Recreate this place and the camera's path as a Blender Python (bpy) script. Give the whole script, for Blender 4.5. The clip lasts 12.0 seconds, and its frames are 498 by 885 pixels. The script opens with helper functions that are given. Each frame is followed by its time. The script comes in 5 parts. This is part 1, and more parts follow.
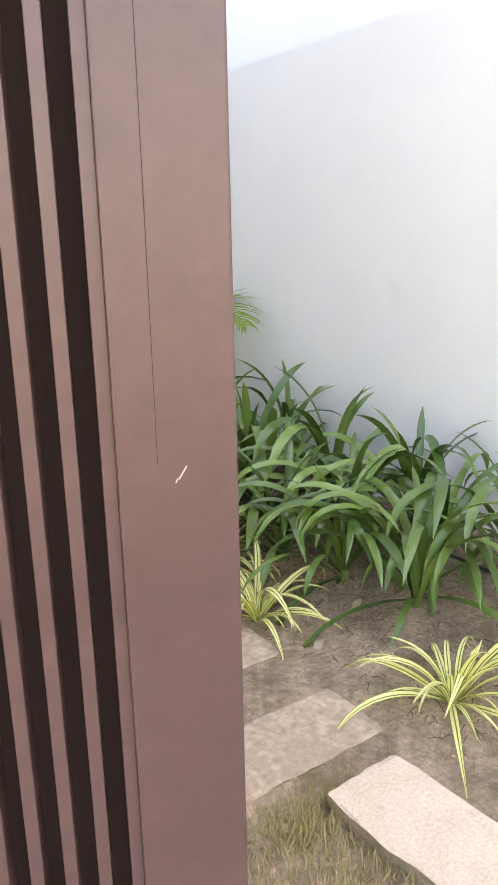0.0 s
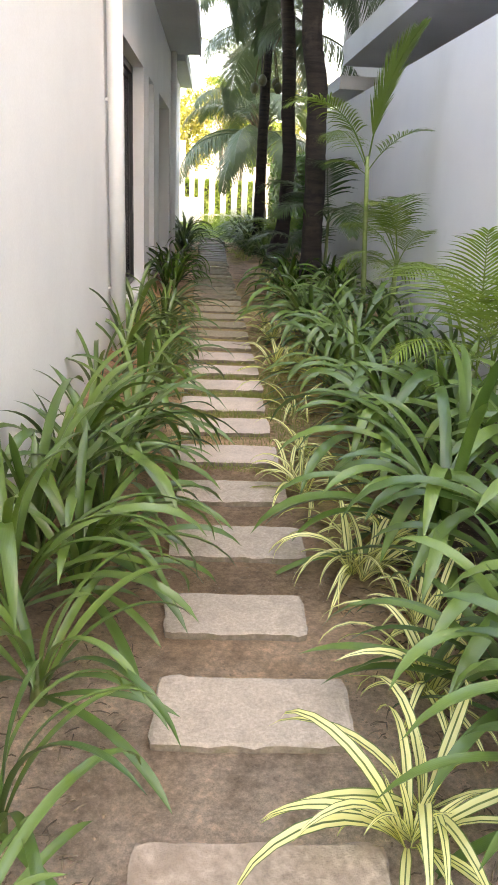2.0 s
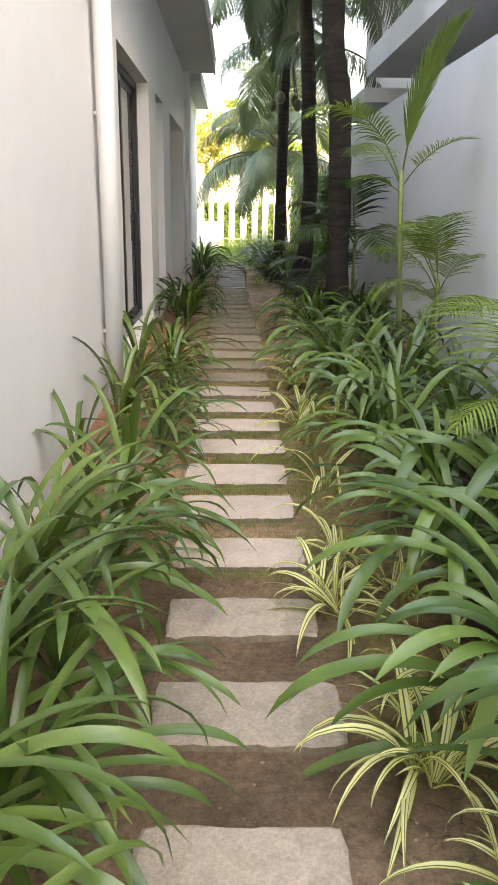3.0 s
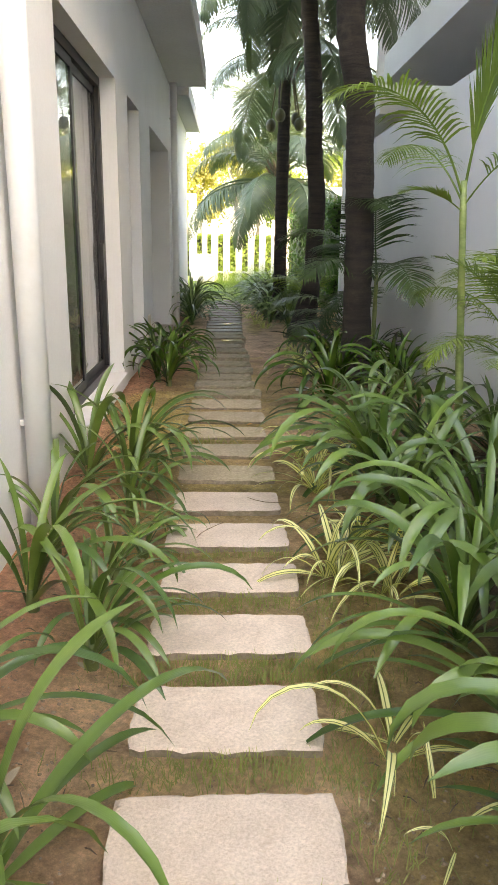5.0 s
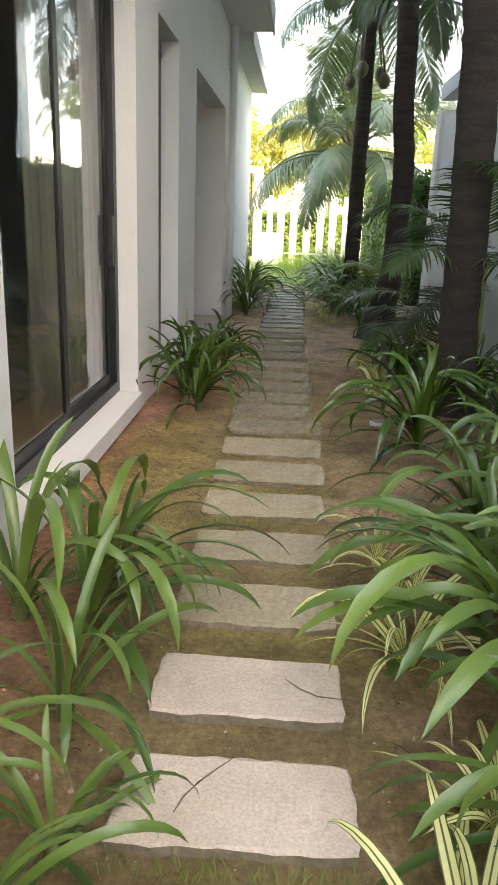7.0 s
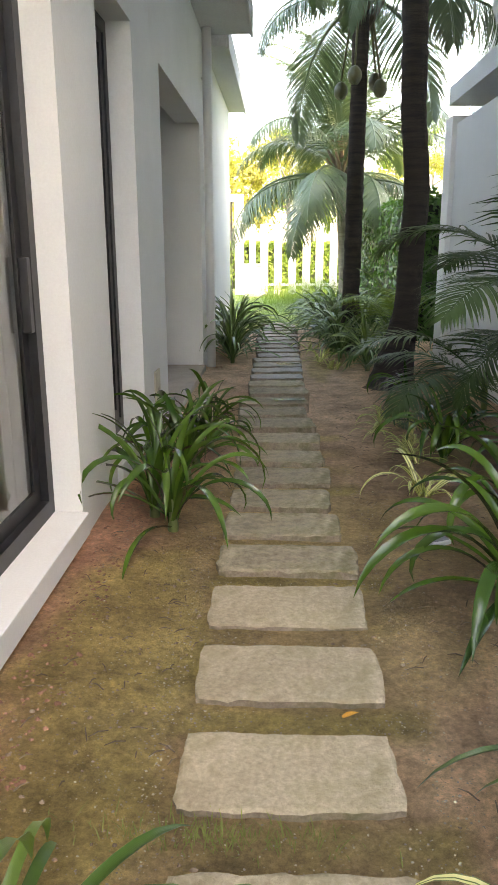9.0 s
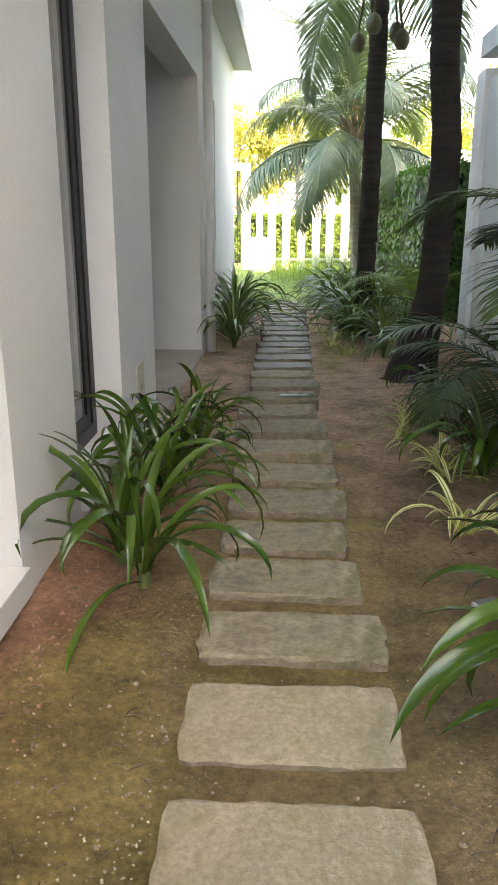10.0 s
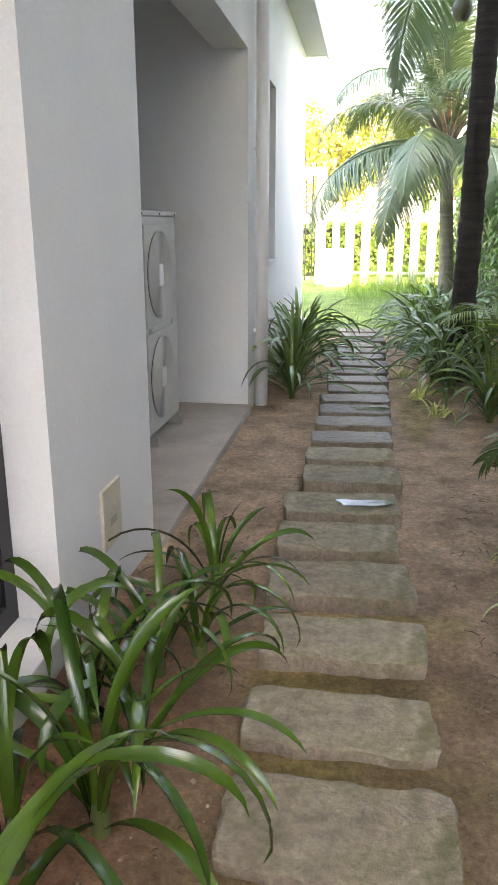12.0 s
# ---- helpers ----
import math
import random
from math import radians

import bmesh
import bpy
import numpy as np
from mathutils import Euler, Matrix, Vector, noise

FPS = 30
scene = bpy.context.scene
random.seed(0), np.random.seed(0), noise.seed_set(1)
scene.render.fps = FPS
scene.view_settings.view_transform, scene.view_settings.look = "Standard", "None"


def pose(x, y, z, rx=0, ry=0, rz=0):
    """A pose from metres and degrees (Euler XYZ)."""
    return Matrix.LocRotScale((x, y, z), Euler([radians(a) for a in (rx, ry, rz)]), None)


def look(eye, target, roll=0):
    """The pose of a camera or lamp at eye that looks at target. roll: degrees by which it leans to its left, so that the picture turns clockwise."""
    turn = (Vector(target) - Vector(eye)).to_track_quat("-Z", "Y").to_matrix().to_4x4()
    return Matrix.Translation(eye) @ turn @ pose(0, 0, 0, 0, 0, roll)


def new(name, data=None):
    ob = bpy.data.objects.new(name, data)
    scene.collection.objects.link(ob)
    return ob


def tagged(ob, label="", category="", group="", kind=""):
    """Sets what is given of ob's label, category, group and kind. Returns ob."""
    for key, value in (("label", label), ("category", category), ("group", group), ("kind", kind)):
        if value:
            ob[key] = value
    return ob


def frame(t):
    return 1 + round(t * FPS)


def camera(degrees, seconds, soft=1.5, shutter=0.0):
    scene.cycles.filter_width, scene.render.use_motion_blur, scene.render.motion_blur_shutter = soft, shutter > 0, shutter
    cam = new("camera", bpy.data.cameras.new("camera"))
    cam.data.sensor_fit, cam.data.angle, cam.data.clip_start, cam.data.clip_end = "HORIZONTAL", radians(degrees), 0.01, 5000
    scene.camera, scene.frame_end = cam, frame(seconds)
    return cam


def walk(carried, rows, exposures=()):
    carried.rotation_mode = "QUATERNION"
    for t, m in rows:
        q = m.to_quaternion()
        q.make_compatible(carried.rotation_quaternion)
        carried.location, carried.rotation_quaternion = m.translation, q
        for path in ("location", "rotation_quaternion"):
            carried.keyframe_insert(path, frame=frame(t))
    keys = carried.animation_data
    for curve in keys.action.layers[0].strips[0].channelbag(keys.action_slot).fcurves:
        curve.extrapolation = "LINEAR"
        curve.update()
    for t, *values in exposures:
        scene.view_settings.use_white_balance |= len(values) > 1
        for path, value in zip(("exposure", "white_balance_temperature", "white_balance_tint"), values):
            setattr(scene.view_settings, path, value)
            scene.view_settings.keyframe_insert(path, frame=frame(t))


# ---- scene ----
cam = camera(36.8, 12.0)
METRES, EYE, TILT, LEAN, TURN = 10.4, 1.45, 0.0, 0.0, -34.3
ROWS = [
    (0.0, 0.0, 0.0, 0.0, -0.31, -15.08, 1.15),
    (0.5, 0.0224, 0.0276, -0.0028, 8.28, -16.4, 1.16),
    (1.0, 0.0325, 0.0599, -0.0051, 13.89, -16.94, -0.34),
    (1.5, 0.0382, 0.0968, -0.0053, 22.6, -17.93, -2.45),
    (2.0, 0.0329, 0.1329, -0.0066, 31.65, -19.23, -2.51),
    (2.5, 0.0141, 0.174, -0.0057, 33.04, -18.39, -1.25),
    (4.5, -0.086, 0.3244, -0.0107, 33.15, -16.46, -0.36),
    (5.0, -0.1111, 0.3635, -0.0107, 32.92, -15.4, -0.58),
    (5.5, -0.1355, 0.3994, -0.012, 34.11, -16.59, -1.12),
    (6.0, -0.1608, 0.438, -0.0119, 35.68, -16.67, -1.17),
    (6.5, -0.1799, 0.476, -0.0133, 37.96, -17.06, -2.42),
    (8.5, -0.2742, 0.6004, -0.0133, 37.25, -16.13, 0.15),
    (9.0, -0.2992, 0.6288, -0.0128, 36.6, -14.87, 0.18),
    (9.5, -0.3215, 0.6632, -0.0135, 36.12, -15.23, -0.54),
    (10.0, -0.3438, 0.6955, -0.0148, 37.22, -16.8, -0.14),
    (10.5, -0.3683, 0.7295, -0.0139, 37.9, -17.14, -0.19),
    (11.0, -0.3907, 0.7642, -0.0124, 39.53, -17.54, 0.23),
    (11.5, -0.4192, 0.8011, -0.0116, 41.41, -17.39, 0.46),
    (12.0, -0.4406, 0.8423, -0.0076, 43.15, -16.37, -0.02),
]
walk(cam, [(t, pose(0, 0, EYE, TILT, LEAN, TURN) @ pose(METRES * x, METRES * y, METRES * z, 90 + pitch, roll, yaw)) for t, x, y, z, yaw, pitch, roll in ROWS],
     exposures=[(0.0, 3.2, 9300, 18), (0.7, 3.3, 9300, 20), (1.5, 3.4, 9400, 20), (3.0, 3.45, 9600, 17), (5.0, 3.7, 9900, 16), (6.5, 3.62, 9600, 14), (8.5, 3.9, 9400, 15), (10.0, 3.85, 9400, 15), (11.0, 4.05, 9300, 18), (11.5, 4.25, 9000, 19), (12.0, 4.4, 8800, 20)])

# ---------------------------------------------------------------- light
SUN_ELEVATION, SUN_TURN = 42.0, 122.0        # turn: degrees clockwise from +y
world = bpy.data.worlds.new("sky")
scene.world = world
world.use_nodes = True
wn = world.node_tree
sky = wn.nodes.new("ShaderNodeTexSky")
sky.sky_type = "NISHITA"
sky.sun_disc = False
sky.sun_elevation = radians(SUN_ELEVATION)
sky.sun_rotation = radians(SUN_TURN)
sky.air_density, sky.dust_density, sky.ozone_density = 1.0, 2.0, 1.0
wn.links.new(sky.outputs[0], wn.nodes["Background"].inputs[0])
wn.nodes["Background"].inputs[1].default_value = 0.15
sun = new("sun", bpy.data.lights.new("sun", "SUN"))
sun.data.energy, sun.data.angle, sun.data.color = 1.7, radians(0.5), (1.0, 0.86, 0.66)
az, el = radians(SUN_TURN), radians(SUN_ELEVATION)
sun.matrix_world = look((0, 0, 0), (-math.sin(az) * math.cos(el), -math.cos(az) * math.cos(el), -math.sin(el)))

# ---------------------------------------------------------------- materials


def node_mat(name):
    m = bpy.data.materials.new(name)
    m.use_nodes = True
    return m, m.node_tree.nodes, m.node_tree.links, m.node_tree.nodes["Principled BSDF"]


def ramp_between(nodes, links, fac, c1, c2, lo=0.3, hi=0.7):
    r = nodes.new("ShaderNodeValToRGB")
    r.color_ramp.elements[0].position, r.color_ramp.elements[1].position = lo, hi
    r.color_ramp.elements[0].color, r.color_ramp.elements[1].color = (*c1, 1), (*c2, 1)
    links.new(fac, r.inputs[0])
    return r.outputs[0]


def mixed(nodes, links, fac, a, b, mode="MIX"):
    mx = nodes.new("ShaderNodeMix")
    mx.data_type, mx.blend_type = "RGBA", mode
    for sock, v in ((mx.inputs[0], fac), (mx.inputs[6], a), (mx.inputs[7], b)):
        if isinstance(v, (int, float)):
            sock.default_value = v
        elif isinstance(v, tuple):
            sock.default_value = (*v, 1)
        else:
            links.new(v, sock)
    return mx.outputs[2]


def noise_tex(nodes, links, scale, detail=6, rough=0.6, stretch=None, coords="Object"):
    tc = nodes.new("ShaderNodeTexCoord")
    out = tc.outputs[coords]
    if stretch:
        mp = nodes.new("ShaderNodeMapping")
        mp.inputs["Scale"].default_value = stretch
        links.new(out, mp.inputs[0])
        out = mp.outputs[0]
    n = nodes.new("ShaderNodeTexNoise")
    n.inputs["Scale"].default_value = scale
    n.inputs["Detail"].default_value = detail
    n.inputs["Roughness"].default_value = rough
    links.new(out, n.inputs["Vector"])
    return n.outputs[0]


def bumped(nodes, links, bsdf, height, strength, distance):
    b = nodes.new("ShaderNodeBump")
    b.inputs["Strength"].default_value, b.inputs["Distance"].default_value = strength, distance
    links.new(height, b.inputs["Height"])
    links.new(b.outputs[0], bsdf.inputs["Normal"])


def worn(name, c1, c2, stain=None, scale=6.0, fine=60.0, rough=0.7, bump=0.3, dist=0.004, stretch=None, metal=0.0, vary=0.0, stain_at=(0.55, 0.75), stain_scale=1.3, speck=0.35):
    """Two tones at two scales, stains, fine relief."""
    m, n, l, b = node_mat(name)
    big = noise_tex(n, l, scale, 6, 0.65, stretch)
    col = ramp_between(n, l, big, c1, c2)
    grain = noise_tex(n, l, fine, 4, 0.7, stretch)
    col = mixed(n, l, speck, col, ramp_between(n, l, grain, (0.62, 0.62, 0.62), (1.25, 1.25, 1.25), 0.3, 0.7), "MULTIPLY")
    if stain:
        st = noise_tex(n, l, stain_scale, 7, 0.7)
        msk = ramp_between(n, l, st, (0, 0, 0), (1, 1, 1), *stain_at)
        col = mixed(n, l, msk, col, stain)
    if vary:
        oi = n.new("ShaderNodeObjectInfo")
        v = ramp_between(n, l, oi.outputs["Random"], (1 - vary,) * 3, (1 + vary,) * 3, 0, 1)
        col = mixed(n, l, 1.0, col, v, "MULTIPLY")
    l.new(col, b.inputs["Base Color"])
    b.inputs["Roughness"].default_value = rough
    b.inputs["Metallic"].default_value = metal
    bumped(n, l, b, grain, bump, dist)
    return m


def leafy(name, dark, light, stripe=None, rough=0.35, sheer=0.25):
    """Leaf blade: u runs across, v along. stripe: colour of the margins or veins."""
    m, n, l, b = node_mat(name)
    uv = n.new("ShaderNodeUVMap")
    sep = n.new("ShaderNodeSeparateXYZ")
    l.new(uv.outputs[0], sep.inputs[0])
    oi = n.new("ShaderNodeObjectInfo")
    col = ramp_between(n, l, oi.outputs["Random"], dark, light, 0, 1)
    big = noise_tex(n, l, 9, 4, 0.6)
    col = mixed(n, l, 0.5, col, ramp_between(n, l, big, (0.7, 0.75, 0.7), (1.3, 1.25, 1.2), 0.3, 0.7), "MULTIPLY")
    wv = n.new("ShaderNodeMath")
    wv.operation = "SINE"
    mul = n.new("ShaderNodeMath")
    mul.operation = "MULTIPLY"
    mul.inputs[1].default_value = 62
    l.new(sep.outputs[0], mul.inputs[0])
    l.new(mul.outputs[0], wv.inputs[0])
    if stripe:
        wob = n.new("ShaderNodeMath")
        wob.operation = "ABSOLUTE"
        sh = n.new("ShaderNodeMath")
        sh.operation = "SUBTRACT"
        sh.inputs[1].default_value = 0.5
        l.new(sep.outputs[0], sh.inputs[0])
        l.new(sh.outputs[0], wob.inputs[0])
        r = n.new("ShaderNodeValToRGB")
        els = r.color_ramp.elements
        els[0].position, els[0].color = 0.0, (0, 0, 0, 1)
        els[1].position, els[1].color = 0.5, (0.0, 0.0, 0.0, 1)
        for p, v in ((0.05, 0.0), (0.09, 1.0), (0.39, 1.0), (0.44, 0.0)):
            e = els.new(p)
            e.color = (v, v, v, 1)
        l.new(wob.outputs[0], r.inputs[0])
        col = mixed(n, l, r.outputs[0], col, stripe)
    else:
        fine = ramp_between(n, l, wv.outputs[0], (0.95, 0.955, 0.94), (1.04, 1.03, 1.02), 0, 1)
        col = mixed(n, l, 0.8, col, fine, "MULTIPLY")
    l.new(col, b.inputs["Base Color"])
    b.inputs["Roughness"].default_value = rough
    b.inputs["Specular IOR Level"].default_value = 0.7 if rough < 0.3 else 0.5
    tr = n.new("ShaderNodeBsdfTranslucent")
    l.new(mixed(n, l, 1.0, col, (1.3, 1.5, 0.6), "MULTIPLY"), tr.inputs[0])
    ms = n.new("ShaderNodeMixShader")
    ms.inputs[0].default_value = sheer
    l.new(b.outputs[0], ms.inputs[1])
    l.new(tr.outputs[0], ms.inputs[2])
    l.new(ms.outputs[0], n["Material Output"].inputs[0])
    bumped(n, l, b, wv.outputs[0], 0.12, 0.0007)
    return m


M_WALL = worn("white_render", (0.73, 0.73, 0.72), (0.79, 0.79, 0.775), (0.65, 0.63, 0.58), 1.2, 90, 0.8, 0.05, 0.0015, stain_at=(0.6, 0.85), speck=0.12)
M_WALL_R = worn("white_render_boundary", (0.73, 0.73, 0.73), (0.79, 0.79, 0.785), (0.64, 0.62, 0.58), 0.9, 80, 0.8, 0.05, 0.0015, stain_at=(0.62, 0.9), speck=0.12)
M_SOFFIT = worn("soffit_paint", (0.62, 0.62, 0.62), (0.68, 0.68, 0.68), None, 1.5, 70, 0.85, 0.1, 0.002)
M_INNER = worn("inner_paint", (0.6, 0.58, 0.55), (0.68, 0.66, 0.63), None, 2, 60, 0.85, 0.1, 0.002)
M_PIPE = worn("pvc_pipe", (0.78, 0.78, 0.77), (0.83, 0.83, 0.82), (0.70, 0.68, 0.63), 1.5, 30, 0.4, 0.01, 0.001, stain_at=(0.6, 0.9), speck=0.05)
M_FRAME = worn("black_aluminium", (0.018, 0.018, 0.02), (0.035, 0.035, 0.038), None, 6, 120, 0.4, 0.05, 0.001, metal=0.3)
M_SLAB = worn("concrete_slab", (0.36, 0.31, 0.26), (0.48, 0.42, 0.36), (0.24, 0.2, 0.165), 3, 90, 0.85, 0.35, 0.004)
M_STONE = worn("paving_stone", (0.58, 0.46, 0.36), (0.72, 0.59, 0.475), (0.46, 0.35, 0.26), 9, 110, 0.85, 0.8, 0.005, vary=0.08, stain_at=(0.56, 0.80), stain_scale=16, speck=0.6)
M_STONE_S = worn("sand_covered_stone", (0.34, 0.255, 0.185), (0.56, 0.44, 0.335), (0.28, 0.205, 0.145), 6, 40, 0.9, 0.9, 0.007, stain_at=(0.45, 0.7), stain_scale=4, speck=0.9)
M_STONE_A = worn("dusty_stone", (0.38, 0.305, 0.23), (0.60, 0.50, 0.395), (0.31, 0.245, 0.175), 10, 90, 0.85, 0.9, 0.006, vary=0.1, stain_at=(0.52, 0.78), stain_scale=9, speck=0.65)
M_STONE_T = worn("tan_stone", (0.36, 0.29, 0.19), (0.54, 0.45, 0.318), (0.26, 0.22, 0.115), 6, 70, 0.85, 1.0, 0.007, vary=0.1, stain_at=(0.48, 0.78), stain_scale=7, speck=0.75)
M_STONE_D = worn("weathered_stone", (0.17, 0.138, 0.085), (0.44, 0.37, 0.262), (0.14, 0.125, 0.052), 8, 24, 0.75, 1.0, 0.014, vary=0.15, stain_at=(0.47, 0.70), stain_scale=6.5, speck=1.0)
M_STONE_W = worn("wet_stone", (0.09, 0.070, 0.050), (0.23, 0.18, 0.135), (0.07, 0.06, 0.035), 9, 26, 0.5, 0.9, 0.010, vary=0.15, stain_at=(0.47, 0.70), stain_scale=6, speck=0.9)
# stone sides: soil stain plus the shade below the rim, both in the colour
M_STONE_EDGE = worn("soil_and_shade_stone_side", (0.22, 0.17, 0.12), (0.42, 0.33, 0.245), (0.17, 0.15, 0.08), 9, 60, 0.9, 1.0, 0.008, vary=0.1, stain_at=(0.45, 0.65), stain_scale=8, speck=0.8)
M_HUSK = worn("pale_husk", (0.50, 0.42, 0.25), (0.74, 0.66, 0.44), None, 30, 90, 0.85)
M_GATE = worn("brown_gate_paint", (0.098, 0.056, 0.054), (0.118, 0.069, 0.066), (0.132, 0.081, 0.078), 1.5, 14, 0.36, 0.02, 0.001, stain_at=(0.6, 0.9))
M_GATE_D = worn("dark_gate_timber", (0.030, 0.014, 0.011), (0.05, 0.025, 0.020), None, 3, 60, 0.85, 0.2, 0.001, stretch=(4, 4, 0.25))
M_SCRATCH = worn("bare_scratch", (0.5, 0.45, 0.42), (0.6, 0.55, 0.5), None, 6, 60, 0.6)
M_STEEL = worn("ac_grey_enamel", (0.50, 0.49, 0.46), (0.56, 0.55, 0.52), (0.42, 0.40, 0.36), 3, 80, 0.45, 0.05, 0.001)
M_ACDARK = worn("ac_near_black", (0.03, 0.03, 0.03), (0.06, 0.06, 0.06), None, 30, 200, 0.6)
M_GRILLE = worn("ac_grille_grey", (0.30, 0.29, 0.27), (0.36, 0.35, 0.33), None, 8, 80, 0.5)
M_BEIGE = worn("beige_cover", (0.55, 0.50, 0.38), (0.62, 0.57, 0.45), (0.45, 0.4, 0.3), 9, 90, 0.55)
M_BARK = worn("palm_bark", (0.018, 0.013, 0.010), (0.058, 0.043, 0.033), (0.095, 0.071, 0.053), 5, 40, 0.9, 1.0, 0.02, stretch=(0.6, 0.6, 5.0), stain_at=(0.55, 0.75), stain_scale=2.5)
M_BARK_L = worn("pale_palm_bark", (0.16, 0.14, 0.12), (0.28, 0.25, 0.21), None, 4, 40, 0.9, 1.0, 0.02, stretch=(0.6, 0.6, 5.0))
M_STEM = worn("areca_stem", (0.16, 0.22, 0.06), (0.28, 0.34, 0.12), (0.34, 0.33, 0.22), 5, 40, 0.5, 0.3, 0.003, stretch=(1, 1, 3))
M_SHEATH = worn("lily_sheath", (0.07, 0.12, 0.03), (0.17, 0.20, 0.07), (0.22, 0.17, 0.10), 8, 60, 0.45, 0.3, 0.003, stretch=(1, 1, 0.3))
M_FIBRE = worn("palm_fibre", (0.06, 0.045, 0.03), (0.16, 0.12, 0.08), None, 12, 80, 0.95, 1.0, 0.01, stretch=(2, 2, 0.4))
M_DRY = worn("dry_frond", (0.30, 0.24, 0.15), (0.45, 0.37, 0.25), None, 12, 80, 0.9, 0.4, 0.003)
M_NUT = worn("coconut_husk", (0.05, 0.055, 0.018), (0.10, 0.10, 0.035), (0.1, 0.07, 0.035), 8, 50, 0.5)
M_HOSE = worn("black_hose", (0.015, 0.015, 0.015), (0.03, 0.03, 0.03), None, 8, 80, 0.5)
M_PEBBLE = worn("pebble", (0.24, 0.19, 0.14), (0.58, 0.50, 0.38), None, 25, 80, 0.9)
M_CLOD = worn("soil_clod", (0.20, 0.13, 0.08), (0.46, 0.34, 0.235), None, 18, 90, 0.95, 0.8, 0.004)
M_CHIP = worn("clay_chip", (0.24, 0.10, 0.06), (0.42, 0.22, 0.14), None, 18, 90, 0.9, 0.6, 0.003)
M_ORANGE = worn("orange_leaf", (0.55, 0.22, 0.03), (0.7, 0.36, 0.06), None, 30, 90, 0.7)
M_TWIG = worn("litter", (0.10, 0.065, 0.04), (0.26, 0.19, 0.12), None, 20, 80, 0.9)
M_WHITE = worn("white_fence_paint", (0.78, 0.78, 0.78), (0.84, 0.84, 0.84), None, 2, 60, 0.6, 0.05, 0.001)
M_CURTAIN = worn("beige_curtain", (0.66, 0.61, 0.53), (0.76, 0.70, 0.62), None, 2, 150, 0.9, 0.2, 0.001)
M_LOUVRE = worn("dark_louvre", (0.03, 0.03, 0.032), (0.05, 0.05, 0.052), None, 6, 80, 0.5)
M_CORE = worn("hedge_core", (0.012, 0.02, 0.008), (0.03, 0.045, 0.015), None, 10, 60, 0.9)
M_LAMPBOX = worn("grey_lamp_housing", (0.22, 0.22, 0.22), (0.3, 0.3, 0.3), None, 10, 80, 0.5)

L_CRINUM = leafy("lily_leaf", (0.050, 0.110, 0.022), (0.150, 0.240, 0.052), rough=0.28, sheer=0.1)
# glossier deep green, with the dimmer light of the middle stretch in its tone
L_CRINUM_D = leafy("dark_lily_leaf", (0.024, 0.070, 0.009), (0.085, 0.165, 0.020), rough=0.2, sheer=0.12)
L_VAR = leafy("variegated_leaf", (0.09, 0.14, 0.03), (0.14, 0.20, 0.045), (0.80, 0.75, 0.36), rough=0.4, sheer=0.25)
L_ARECA = leafy("areca_leaflet", (0.11, 0.18, 0.03), (0.22, 0.30, 0.05), rough=0.4, sheer=0.3)
# palm leaflet with the shade by the boundary wall put into its green
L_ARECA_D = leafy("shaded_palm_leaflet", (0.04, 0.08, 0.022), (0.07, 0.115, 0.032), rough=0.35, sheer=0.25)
L_COCO = leafy("coconut_leaflet", (0.050, 0.085, 0.045), (0.095, 0.14, 0.075), rough=0.34, sheer=0.10)
L_HEDGE = leafy("hedge_leaf", (0.045, 0.12, 0.02), (0.06, 0.14, 0.03), rough=0.4, sheer=0.3)
# golden sunlight is put into this yellow; tree_leaf is the green version
L_YELLOW = leafy("sunlit_tree_leaf", (0.20, 0.20, 0.045), (0.27, 0.25, 0.07), rough=0.5, sheer=0.35)
L_TREE = leafy("tree_leaf", (0.10, 0.17, 0.03), (0.16, 0.22, 0.05), rough=0.5, sheer=0.4)
L_GRASS = leafy("grass_blade", (0.22, 0.25, 0.075), (0.28, 0.30, 0.10), rough=0.6, sheer=0.3)
L_LAWN = leafy("lawn_blade", (0.16, 0.26, 0.05), (0.2, 0.3, 0.06), rough=0.6, sheer=0.3)
L_STRAW = leafy("dry_grass_blade", (0.36, 0.30, 0.16), (0.42, 0.34, 0.18), rough=0.8, sheer=0.2)


def glass_mat():
    m, n, l, b = node_mat("window_glass")
    b.inputs["Base Color"].default_value = (0.9, 0.93, 0.93, 1)
    b.inputs["Roughness"].default_value = 0.015
    b.inputs["Transmission Weight"].default_value = 1.0
    b.inputs["IOR"].default_value = 1.5
    return m


def water_mat():
    m, n, l, b = node_mat("puddle_water")
    b.inputs["Base Color"].default_value = (0.05, 0.045, 0.035, 1)
    b.inputs["Roughness"].default_value = 0.04
    b.inputs["IOR"].default_value = 1.33
    bumped(n, l, b, noise_tex(n, l, 22, 3, 0.5), 0.4, 0.005)
    return m


